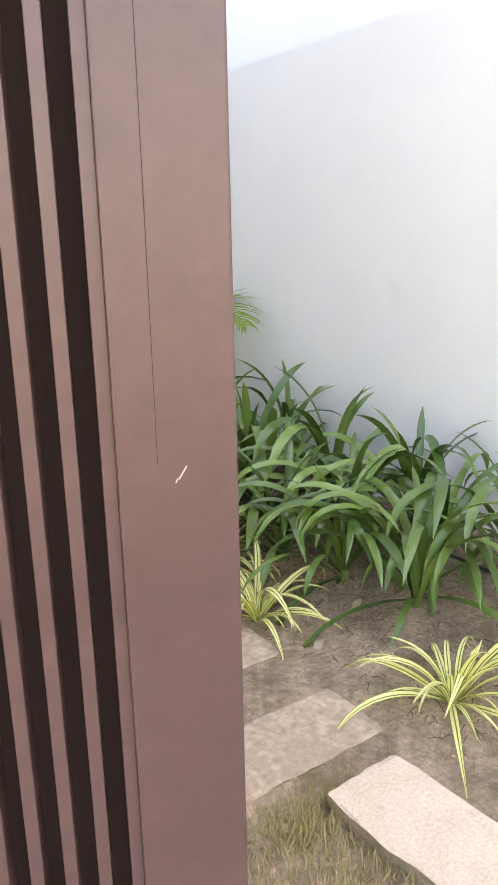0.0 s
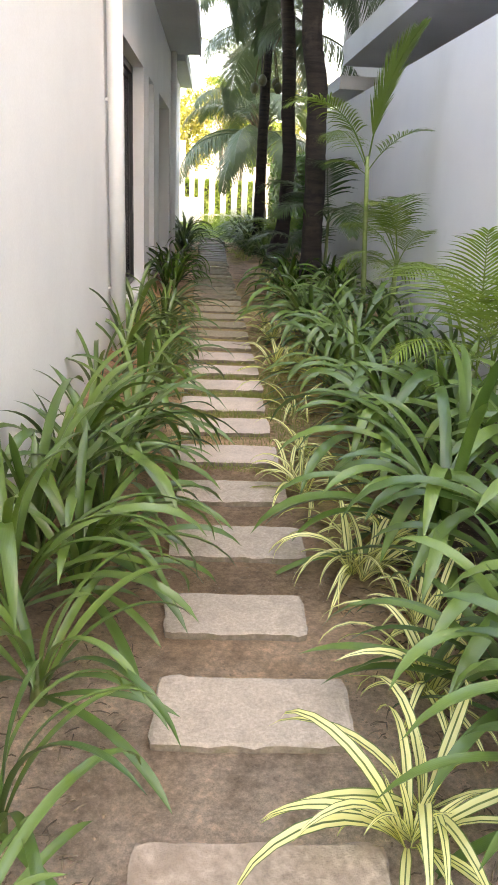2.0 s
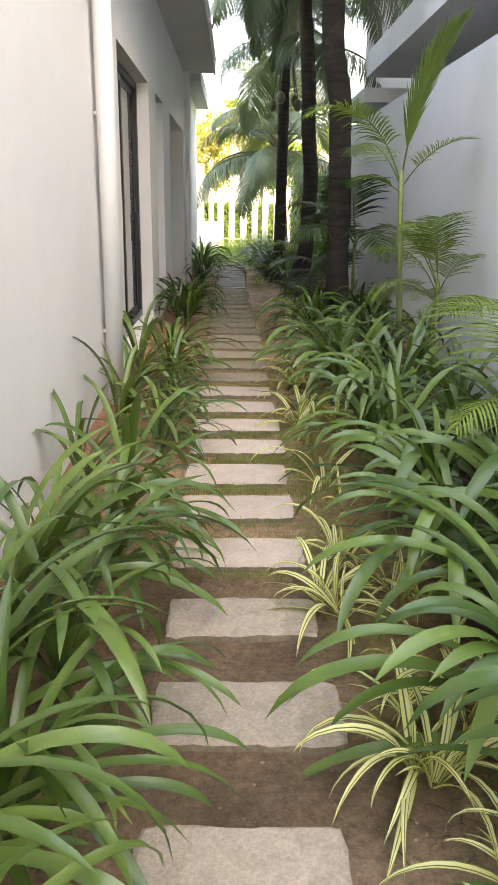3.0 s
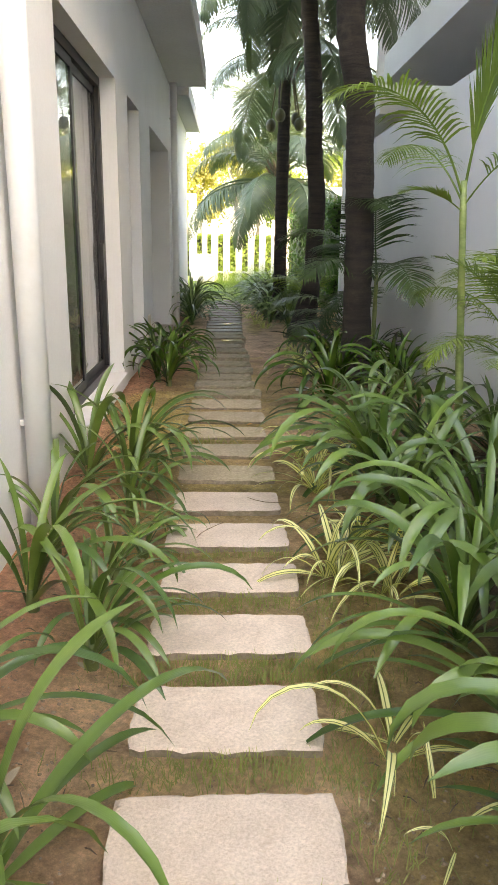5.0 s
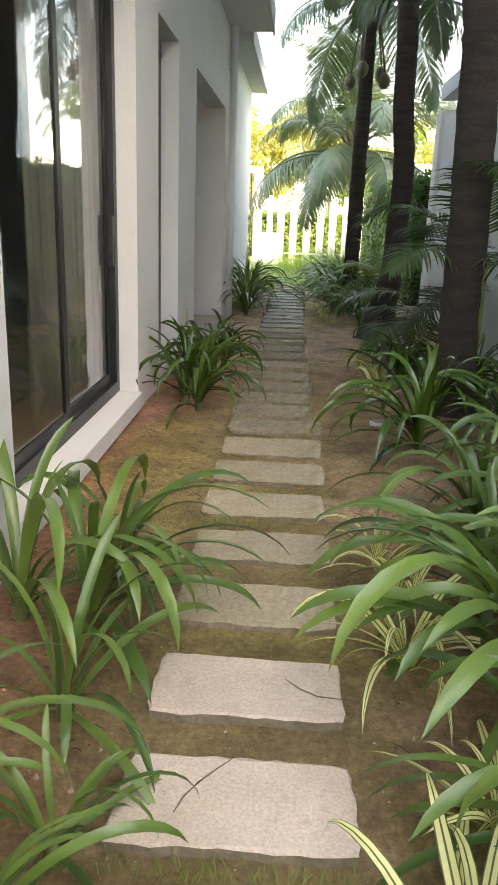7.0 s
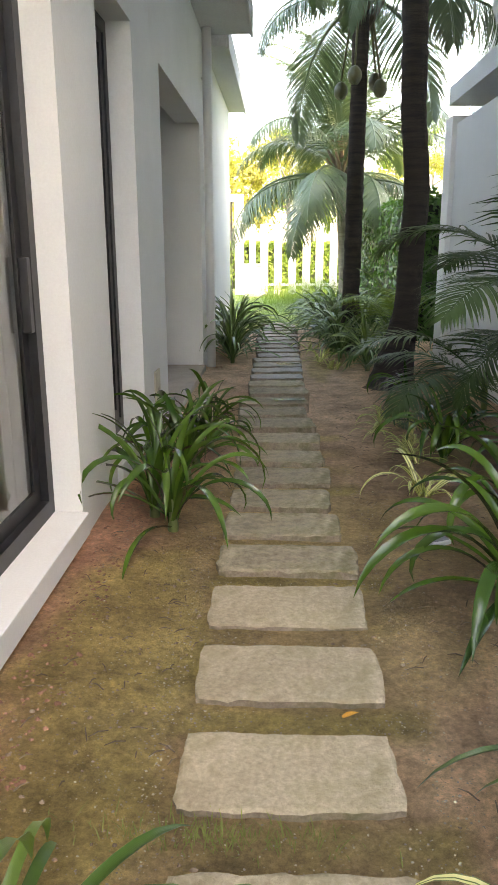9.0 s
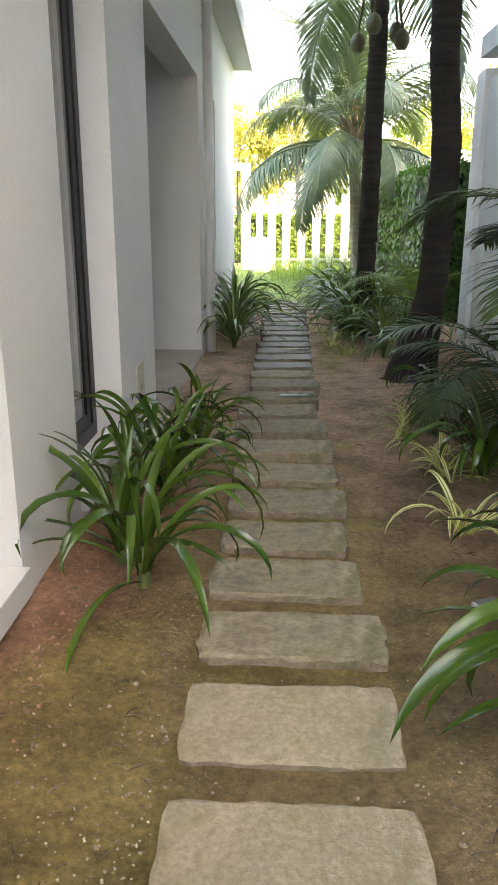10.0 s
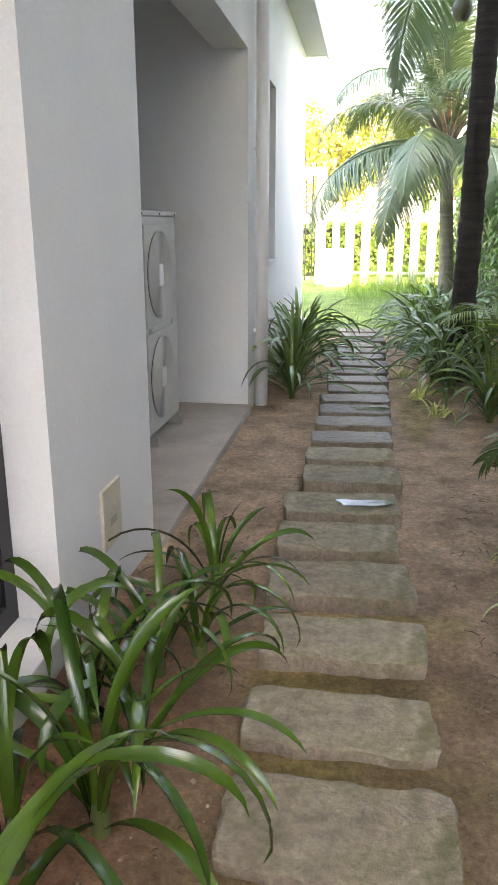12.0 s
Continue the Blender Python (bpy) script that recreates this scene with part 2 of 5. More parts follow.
def soil_mat():
    m, n, l, b = node_mat("sandy_soil")
    big = noise_tex(n, l, 1.6, 8, 0.65)
    mid = noise_tex(n, l, 14, 8, 0.7)
    fine = noise_tex(n, l, 55, 8, 0.85)
    col = ramp_between(n, l, big, (0.43, 0.26, 0.145), (0.70, 0.475, 0.295), 0.3, 0.68)
    col = mixed(n, l, ramp_between(n, l, mid, (0, 0, 0), (0.6, 0.6, 0.6), 0.52, 0.74), col, (0.22, 0.13, 0.072))
    tc = n.new("ShaderNodeTexCoord")
    vor = n.new("ShaderNodeTexVoronoi")
    vor.inputs["Scale"].default_value = 70
    l.new(tc.outputs["Object"], vor.inputs["Vector"])
    specks = ramp_between(n, l, vor.outputs["Distance"], (1, 1, 1), (0, 0, 0), 0.10, 0.2)
    att = n.new("ShaderNodeAttribute")
    att.attribute_name = "cover"
    sep = n.new("ShaderNodeSeparateColor")
    l.new(att.outputs[0], sep.inputs[0])
    # dark planting soil mixed with shade that is put into the colour
    bed_shade = n.new("ShaderNodeAttribute")
    bed_shade.attribute_name = "bed_shade"
    col = mixed(n, l, bed_shade.outputs["Fac"], col, ramp_between(n, l, mid, (0.06, 0.04, 0.026), (0.17, 0.12, 0.08), 0.3, 0.7))
    grey = ramp_between(n, l, mid, (0.40, 0.29, 0.205), (0.66, 0.51, 0.385), 0.35, 0.65)
    col = mixed(n, l, sep.outputs[2], col, grey)
    clay = n.new("ShaderNodeAttribute")
    clay.attribute_name = "clay"
    col = mixed(n, l, clay.outputs["Fac"], col, ramp_between(n, l, mid, (0.40, 0.19, 0.11), (0.66, 0.36, 0.235), 0.3, 0.7))
    moss = ramp_between(n, l, mid, (0.22, 0.185, 0.045), (0.46, 0.37, 0.105), 0.3, 0.7)
    col = mixed(n, l, sep.outputs[1], col, moss)
    lawn = ramp_between(n, l, mid, (0.14, 0.22, 0.05), (0.24, 0.32, 0.08), 0.3, 0.7)
    col = mixed(n, l, sep.outputs[0], col, lawn)
    crumb = noise_tex(n, l, 26, 6, 0.75)
    damp = noise_tex(n, l, 3.4, 7, 0.7)
    col = mixed(n, l, 0.75, col, ramp_between(n, l, damp, (0.6, 0.57, 0.53), (1.4, 1.38, 1.35), 0.36, 0.6), "MULTIPLY")
    col = mixed(n, l, 0.45, col, ramp_between(n, l, crumb, (0.5, 0.48, 0.46), (1.4, 1.4, 1.4), 0.32, 0.64), "MULTIPLY")
    col = mixed(n, l, 0.8, col, ramp_between(n, l, fine, (0.4, 0.4, 0.4), (1.6, 1.6, 1.6), 0.3, 0.7), "MULTIPLY")
    col = mixed(n, l, mixed(n, l, 1.0, specks, ramp_between(n, l, mid, (0, 0, 0), (0.5, 0.5, 0.5), 0.45, 0.6), "MULTIPLY"), col, (0.55, 0.47, 0.36))
    l.new(col, b.inputs["Base Color"])
    b.inputs["Roughness"].default_value = 0.95
    add = n.new("ShaderNodeMath")
    add.operation = "ADD"
    l.new(mid, add.inputs[0])
    l.new(fine, add.inputs[1])
    bumped(n, l, b, add.outputs[0], 1.0, 0.03)
    return m


M_GLASS, M_WATER, M_SOIL = glass_mat(), water_mat(), soil_mat()

# ---------------------------------------------------------------- mesh helpers


def rng(seed):
    return random.Random(seed)


def mesh_of(name, bm, material, smooth=False):
    me = bpy.data.meshes.new(name)
    bm.normal_update()
    bm.to_mesh(me)
    bm.free()
    me.materials.append(material)
    if smooth:
        me.polygons.foreach_set("use_smooth", [True] * len(me.polygons))
    return me


def part(name, bm, material, parent=None, label="", smooth=False, at=None):
    """One bmesh as one mesh object, under parent."""
    ob = new(name, mesh_of(name, bm, material, smooth))
    ob.parent = parent
    if at is not None:
        ob.matrix_basis = at
    if label:
        ob["label"] = label
    return ob


def shared(name, me, parent, m, label=""):
    ob = new(name, me)
    ob.parent = parent
    ob.matrix_basis = m
    if label:
        ob["label"] = label
    return ob


def thing(name, label, category, at=None, group="", kind=""):
    ob = new(name)
    ob.empty_display_size = 0.05
    if at is not None:
        ob.matrix_basis = at
    return tagged(ob, label, category, group, kind)


def box(bm, x0, x1, y0, y1, z0, z1, bevel=0.0):
    v = [bm.verts.new((x, y, z)) for z in (z0, z1) for y in (y0, y1) for x in (x0, x1)]
    fs = [bm.faces.new([v[i] for i in q]) for q in ((0, 2, 3, 1), (4, 5, 7, 6), (0, 1, 5, 4), (2, 6, 7, 3), (0, 4, 6, 2), (1, 3, 7, 5))]
    if bevel:
        es = {e for f in fs for e in f.edges}
        bmesh.ops.bevel(bm, geom=list(es), offset=bevel, segments=2, affect="EDGES", profile=0.5)
    return bm


def boxes(*items, bevel=0.0):
    bm = bmesh.new()
    for it in items:
        box(bm, *it, bevel=bevel)
    return bm


def tube(bm, points, radii, sides=10, cap=True):
    """Rings round a line of points."""
    rings = []
    for i, p in enumerate(points):
        p = Vector(p)
        a = Vector(points[max(i - 1, 0)])
        b = Vector(points[min(i + 1, len(points) - 1)])
        d = (b - a).normalized()
        side = d.cross(Vector((0, 1, 0)) if abs(d.y) < 0.9 else Vector((1, 0, 0))).normalized()
        up = side.cross(d)
        r = radii[i] if isinstance(radii, (list, tuple)) else radii
        rings.append([bm.verts.new(p + r * (math.cos(2 * math.pi * k / sides) * side + math.sin(2 * math.pi * k / sides) * up)) for k in range(sides)])
    for a, b in zip(rings, rings[1:]):
        for k in range(sides):
            bm.faces.new((a[k], a[(k + 1) % sides], b[(k + 1) % sides], b[k]))
    if cap:
        bm.faces.new(rings[0][::-1])
        bm.faces.new(rings[-1])
    return bm


def blade(bm, uvl, base, way, up, length, width, bend, segments, fold=0.25, taper=0.55, twist=0.0):
    """A leaf blade: starts along way, bends towards -z by bend degrees, keeled. up: its upper side at the base."""
    way, up = way.normalized(), up.normalized()
    side = way.cross(up).normalized()
    rows = []
    p = Vector(base)
    step = length / segments
    for i in range(segments + 1):
        t = i / segments
        w = width * (0.55 + 0.45 * min(1, t * 3.5)) * (1 if t < taper else max(0.02, 1 - ((t - taper) / (1 - taper)) ** 1.7))
        s = side
        if twist:
            s = Matrix.Rotation(radians(twist) * t, 3, way) @ side
        n = s.cross(way).normalized()
        rows.append([(bm.verts.new(p + s * w * 0.5 + n * w * fold), 1.0, t), (bm.verts.new(p), 0.5, t), (bm.verts.new(p - s * w * 0.5 + n * w * fold), 0.0, t)])
        p = p + way * step
        axis = way.cross(Vector((0, 0, -1)))
        if axis.length > 1e-4:
            way = (Matrix.Rotation(radians(bend) / segments * (0.35 + 1.3 * t), 3, axis.normalized()) @ way).normalized()
    for a, b in zip(rows, rows[1:]):
        for k in (0, 1):
            q = (a[k], a[k + 1], b[k + 1], b[k])
            f = bm.faces.new([c[0] for c in q])
            f.smooth = True
            for lp, c in zip(f.loops, q):
                lp[uvl].uv = (c[1], c[2])


def leaf_mesh(name, material, length, width, lean, bend, segments, fold=0.22, twist=0.0, taper=0.55):
    bm = bmesh.new()
    uvl = bm.loops.layers.uv.new("UVMap")
    a = radians(lean)
    blade(bm, uvl, (0, 0, 0), Vector((math.sin(a), 0, math.cos(a))), Vector((-math.cos(a), 0, math.sin(a))), length, width, bend, segments, fold, taper, twist)
    return mesh_of(name, bm, material)


# ---------------------------------------------------------------- ground
# near edge, far edge, west edge, east edge
STONES = ((1.43, 1.71, 0.92, 1.47), (1.98, 2.24, 0.92, 1.49), (2.52, 2.81, 0.935, 1.485), (3.03, 3.28, 0.94, 1.415), (3.55, 3.83, 0.925, 1.475), (4.08, 4.33, 0.93, 1.45),
          (4.57, 4.84, 0.91, 1.45), (5.05, 5.33, 0.90, 1.44), (5.49, 5.79, 0.90, 1.44), (5.97, 6.23, 0.90, 1.455), (6.40, 6.66, 0.905, 1.45), (6.82, 7.10, 0.895, 1.44),
          (7.25, 7.53, 0.90, 1.43), (7.71, 7.99, 0.89, 1.43), (8.17, 8.44, 0.89, 1.43), (8.62, 8.91, 0.87, 1.42), (9.05, 9.36, 0.87, 1.435), (9.48, 9.80, 0.87, 1.43),
          (9.91, 10.18, 0.87, 1.445), (10.30, 10.58, 0.865, 1.405), (10.68, 10.96, 0.87, 1.38), (11.08, 11.38, 0.865, 1.415), (11.49, 11.74, 0.855, 1.39), (11.90, 12.16, 0.85, 1.39),
          (12.30, 12.60, 0.82, 1.37), (12.72, 13.02, 0.80, 1.33), (13.15, 13.44, 0.79, 1.345), (13.61, 13.90, 0.84, 1.37), (14.01, 14.27, 0.83, 1.35), (14.39, 14.66, 0.83, 1.35),
          (14.80, 15.07, 0.83, 1.36), (15.17, 15.46, 0.83, 1.36))
GROUND = ((-50, -0.022), (3.4, -0.022), (6.0, -0.008), (8.0, 0.02), (9.5, 0.035), (11.0, 0.02), (12.2, 0.0), (13.0, -0.03), (16.0, -0.05), (20, -0.03), (900, -0.03))


def lie(y):
    """Height of the soil along the passage."""
    for (a, za), (b, zb) in zip(GROUND, GROUND[1:]):
        if y <= b:
            return za + (zb - za) * max(0.0, (y - a) / (b - a))
    return GROUND[-1][1]


def soil_at(x, y):
    z = lie(y)
    if -0.5 < x < 4 and -3 < y < 21:
        z += 0.018 * noise.noise((x * 1.7, y * 1.7, 3.0)) + 0.007 * noise.noise((x * 7, y * 7, 9.0))
        if 0.84 < x < 1.5:
            z = lie(y) + 0.5 * (z - lie(y)) - 0.004
        if x > 1.75:
            z += 0.05 * min(1.0, (x - 1.75) / 0.8) * (0.5 + noise.noise((x, y * 0.8, 1.0)))
        if x < 0.8 and 1.5 < y < 12.7:
            z += 0.04 * min(1.0, (0.8 - x) / 0.35)
    return z


def smooth_step(a, b, v):
    t = min(1.0, max(0.0, (v - a) / (b - a)))
    return t * t * (3 - 2 * t)


def ground():
    xs = [-800, -200, -60, -25, -12, -6, -3, -1.5, -0.6, -0.2, 0.1] + [0.2 + 0.06 * i for i in range(48)] + [3.2, 3.6, 4.2, 5, 7, 10, 16, 30, 70, 200, 800]
    ys = [-800, -200, -60, -25, -12, -6, -3, -2] + [-1.5 + 0.06 * i for i in range(365)] + [20.6, 21, 21.6, 22.4, 23.5, 25, 27, 29, 32, 36, 42, 55, 90, 200, 800]
    bm = bmesh.new()
    col = bm.verts.layers.float_color.new("cover")
    bed_shade_l = bm.verts.layers.float.new("bed_shade")
    clayl = bm.verts.layers.float.new("clay")
    grid = []
    for y in ys:
        row = []
        for x in xs:
            v = bm.verts.new((x, y, soil_at(x, y)))
            n1 = noise.noise((x * 2.3, y * 2.3, 5.0))
            n2 = noise.noise((x * 6.1, y * 6.1, 8.0))
            w = 0.25 * n1 + 0.12 * n2
            lawn = smooth_step(19.3, 19.9, y + 0.6 * w) if y < 60 else 1.0
            if y < -2.0:
                lawn = 0.4
            moss = 0.0
            for cx, cy, rx, ry in ((0.62, 9.2, 0.34, 1.0), (1.75, 6.1, 0.38, 1.1), (1.15, 7.6, 0.75, 0.9), (1.2, 10.0, 0.7, 1.4), (1.7, 4.6, 0.22, 1.3), (1.55, 15.6, 0.12, 1.0)):
                d = ((x - cx) / rx) ** 2 + ((y - cy) / ry) ** 2
                moss = max(moss, (1 - smooth_step(0.35, 1.25, d + 2.2 * w)) * (0.75 if cx < 1 else 0.5 if cx > 1.3 else 0.4))
            if 5.0 < y < 12.3 and 0.8 < x < 1.55:
                gap = min(abs(y - 0.5 * (a[1] + b[0])) for a, b in zip(STONES, STONES[1:]))
                moss = max(moss, (1 - smooth_step(0.06, 0.13, gap + 0.1 * w)) * min(0.75, max(0.0, 0.5 + 2.2 * w)) * (0.35 + 0.65 * smooth_step(6.0, 7.5, y)))
            v[clayl] = (1 - smooth_step(0.45, 0.85, x + 0.5 * w)) * smooth_step(4.5, 6.5, y) * (1 - smooth_step(11.5, 12.8, y)) * 0.9
            grey = 1 - smooth_step(2.2, 3.6, y + 1.6 * w)
            grey = max(grey, 0.55 * smooth_step(11.5, 13.5, y + w))
            v[col] = (lawn, moss, grey * (1 - 0.6 * smooth_step(1.75, 2.0, x + w) if y > 2.3 else 1), 1)
            # darker soil under plants; shade painted in between stones and on the far stretch
            bed_shade = 0.0
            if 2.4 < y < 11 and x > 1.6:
                bed_shade = smooth_step(1.75, 2.1, x + 0.8 * w) * smooth_step(2.4, 3.0, y) * (1 - smooth_step(7.8, 9.2, y))
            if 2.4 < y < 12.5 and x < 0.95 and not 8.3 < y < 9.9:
                bed_shade = max(bed_shade, (0.6 if y < 4.2 else 0.55 if y > 9.9 else 0.05 if y < 7 else 0.0) * (1 - smooth_step(0.6, 0.9, x + 0.6 * w)))
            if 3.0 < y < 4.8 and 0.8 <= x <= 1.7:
                bed_shade = max(bed_shade, 0.5 * smooth_step(3.0, 3.4, y) * (1 - smooth_step(4.3, 4.8, y)))
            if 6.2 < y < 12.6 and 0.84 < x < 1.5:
                bed_shade = max(bed_shade, 0.3)
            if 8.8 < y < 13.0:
                bed_shade = max(bed_shade, 0.42 * smooth_step(8.8, 10.0, y + w) * (1 - smooth_step(11.8, 12.9, y + w)) * smooth_step(0.75, 0.95, x))
            v[bed_shade_l] = bed_shade
            row.append(v)
        grid.append(row)
    for a, b in zip(grid, grid[1:]):
        for i in range(len(xs) - 1):
            bm.faces.new((a[i], a[i + 1], b[i + 1], b[i])).smooth = True
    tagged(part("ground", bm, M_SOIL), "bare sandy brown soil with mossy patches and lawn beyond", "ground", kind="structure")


ground()

# ---------------------------------------------------------------- house beside the path
WALL_X, WALL_IN = 0.27, 0.03
TOP = 3.48


def house_wall():
    w0, w1 = WALL_IN, WALL_X
    bm = boxes(
        (w0, w1, 2.0, 8.04, -0.3, TOP), (w0, w1, 8.04, 10.18, -0.3, 0.10), (w0, w1, 8.04, 10.18, 2.52, TOP),
        (w0, w1, 10.18, 10.89, -0.3, TOP), (w0, w1, 10.89, 11.76, -0.3, 0.10), (w0, w1, 10.89, 11.76, 2.52, TOP),
        (w0, w1, 11.76, 12.76, -0.3, TOP), (w0, w1, 12.76, 15.43, 2.52, TOP), (w0, w1, 15.43, 16.6, -0.3, TOP),
        (w0, w1, 16.6, 17.05, -0.3, 1.0), (w0, w1, 16.6, 17.05, 2.52, TOP), (w0, w1, 17.05, 20.2, -0.3, TOP))
    tagged(part("wall_west", bm, M_WALL), "white rendered house wall with tall recessed openings", "wall", kind="structure")
    bm = boxes((-7.0, w0, 2.0, 2.2, -0.3, TOP), (-7.0, w0, 20.0, 20.2, -0.3, TOP), (-7.2, -7.0, 2.0, 20.2, -0.3, TOP))
    tagged(part("wall_house_back", bm, M_WALL), "plain white rendered outer walls of the house", "wall", kind="structure")
    # service recess
    for it in ((-1.15, w0, 12.56, 12.76, -0.3, 2.945), (-1.15, w0, 15.43, 15.63, -0.3, 2.945), (-1.35, -1.15, 12.56, 15.63, -0.3, 2.945)):
        tagged(part("wall_recess", boxes(it), M_WALL), "white rendered wall of the service recess", "wall", kind="structure")
    bm = boxes((-1.35, w0, 12.56, 15.63, 2.95, 3.05))
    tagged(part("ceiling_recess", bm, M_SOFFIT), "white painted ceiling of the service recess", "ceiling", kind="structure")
    bm = boxes((-1.15, 0.30, 12.775, 15.42, -0.2, 0.015), bevel=0.006)
    tagged(part("floor_recess", bm, M_SLAB), "worn grey concrete slab in the service recess", "floor", kind="structure")
    # rooms behind the windows
    bm = boxes((-4.0, w0, 7.0, 7.1, 0.0, 2.9), (-4.0, w0, 12.4, 12.5, 0.0, 2.9), (-4.1, -4.0, 7.0, 12.5, 0.0, 2.9))
    tagged(part("wall_room", bm, M_INNER), "plain pale walls of the room behind the glass", "wall", kind="structure")
    tagged(part("floor_room", boxes((-4.0, w0, 7.1, 12.4, 0.0, 0.08)), M_INNER), "pale floor of the room behind the glass", "floor", kind="structure")
    tagged(part("ceiling_room", boxes((-4.0, w0, 7.1, 12.4, 2.8, 2.9)), M_INNER), "pale ceiling of the room behind the glass", "ceiling", kind="structure")


house_wall()


def roof(name, x1, y0, y1, z0, z1, label):
    bm = boxes((-7.3, x1 - 0.03, y0, y1, z0, z1))
    box(bm, x1 - 0.028, x1, y0, y1 + 0.01, z0 - 0.03, z1 + 0.03, 0.004)
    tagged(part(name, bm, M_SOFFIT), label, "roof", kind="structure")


roof("roof_main", 0.81, 1.6, 16.0, TOP, TOP + 0.24, "flat white roof slab with a deep painted overhang")
roof("roof_rear", 0.55, 16.02, 20.3, TOP - 0.1, TOP + 0.1, "lower flat white roof slab at the rear of the house")


def window(name, y0, y1, z0, z1, split, label, handle=False, x=0.15):
    """Black aluminium window set back in its opening. split: the y of the meeting stile."""
    w = thing(name, label, "window", kind="structure")
    t = 0.07
    bm = boxes((x - 0.06, x, y0, y0 + t, z0, z1), (x - 0.06, x, y1 - t, y1, z0, z1), (x - 0.06, x, y0 + t, y1 - t, z1 - t, z1), (x - 0.06, x, y0 + t, y1 - t, z0, z0 + t))
    part("window_frame", bm, M_FRAME, w, "black aluminium frame")
    runs = [(y0 + t, split), (split, y1 - t)] if split else [(y0 + t, y1 - t)]
    for i, (a, b) in enumerate(runs):
        xo = x - 0.012 - 0.024 * i
        s = 0.062
        bm = boxes((xo - 0.02, xo, a, a + s, z0 + t, z1 - t), (xo - 0.02, xo, b - s, b, z0 + t, z1 - t), (xo - 0.02, xo, a + s, b - s, z0 + t, z0 + t + 0.06), (xo - 0.02, xo, a + s, b - s, z1 - t - s, z1 - t))
        sash = part("sash", bm, M_FRAME, w)
        pane = part("pane", boxes((xo - 0.013, xo - 0.007, a + s, b - s, z0 + t + 0.06, z1 - t - s)), M_GLASS, sash, "clear reflecting glass")
        pane.visible_shadow = False
        if handle and i == len(runs) - 1:
            part("handle", boxes((xo, xo + 0.035, b - 0.055, b - 0.008, 0.98, 1.27), bevel=0.006), M_FRAME, sash, "black pull handle")
    part("window_sill", boxes((x - 0.08, WALL_X + 0.03, y0 - 0.0, y1, 0.101 if z0 < 0.5 else z0 - 0.04, z0 - 0.001), bevel=0.004), M_WALL, w, "white sill")


window("window_1", 8.045, 10.175, 0.20, 2.515, 9.15, "tall black-framed sliding glass door set back in white wall", True)
window("window_2", 10.895, 11.755, 0.20, 2.515, None, "narrow tall black-framed window set back in white wall", x=0.13)
window("window_3", 16.605, 17.045, 1.045, 2.515, None, "small black-framed window near the rear of the house", x=0.15)


def curtain(y0, y1, x):
    bm = bmesh.new()
    n = 60
    lo, hi = [], []
    for i in range(n + 1):
        y = y0 + (y1 - y0) * i / n
        dx = 0.035 * math.sin(i * 1.25) + 0.012 * math.sin(i * 2.9)
        lo.append(bm.verts.new((x + dx, y, 0.1)))
        hi.append(bm.verts.new((x + 0.6 * dx, y, 2.7)))
    for i in range(n):
        bm.faces.new((lo[i], lo[i + 1], hi[i + 1], hi[i])).smooth = True
    ob = part("curtain", bm, M_CURTAIN)
    so = ob.modifiers.new("thick", "SOLIDIFY")
    so.thickness = 0.004
    tagged(ob, "pale beige curtain hanging behind the glass", "curtain")


curtain(9.1, 10.3, -0.03)
curtain(7.7, 8.3, -0.12)


def downpipe(x, y, top, r, label):
    p = thing("downpipe", label, "pipe")
    bm = bmesh.new()
    tube(bm, [(x, y, -0.1), (x, y, top)], r, 16)
    part("pipe", bm, M_PIPE, p, smooth=True)
    for z in (0.55, 1.9, 3.0):
        bm = bmesh.new()
        box(bm, WALL_X - 0.005, x - 0.02, y - 0.012, y + 0.012, z - 0.012, z + 0.012)
        part("bracket", bm, M_PIPE, p)
    return p


downpipe(0.345, 6.95, TOP, 0.058, "white plastic rainwater downpipe fixed to the house wall")
downpipe(0.335, 15.72, TOP, 0.05, "white plastic downpipe beside the service recess")


def electric_cover():
    c = thing("wall_cover", "small beige cover plate low on the white wall", "cover plate")
    part("plate", boxes((WALL_X - 0.002, WALL_X + 0.012, 12.13, 12.32, 0.25, 0.48), bevel=0.004), M_BEIGE, c)
    part("label_strip", boxes((WALL_X + 0.0125, WALL_X + 0.0145, 12.19, 12.26, 0.33, 0.36)), M_SLAB, c, "faded grey mark")


electric_cover()


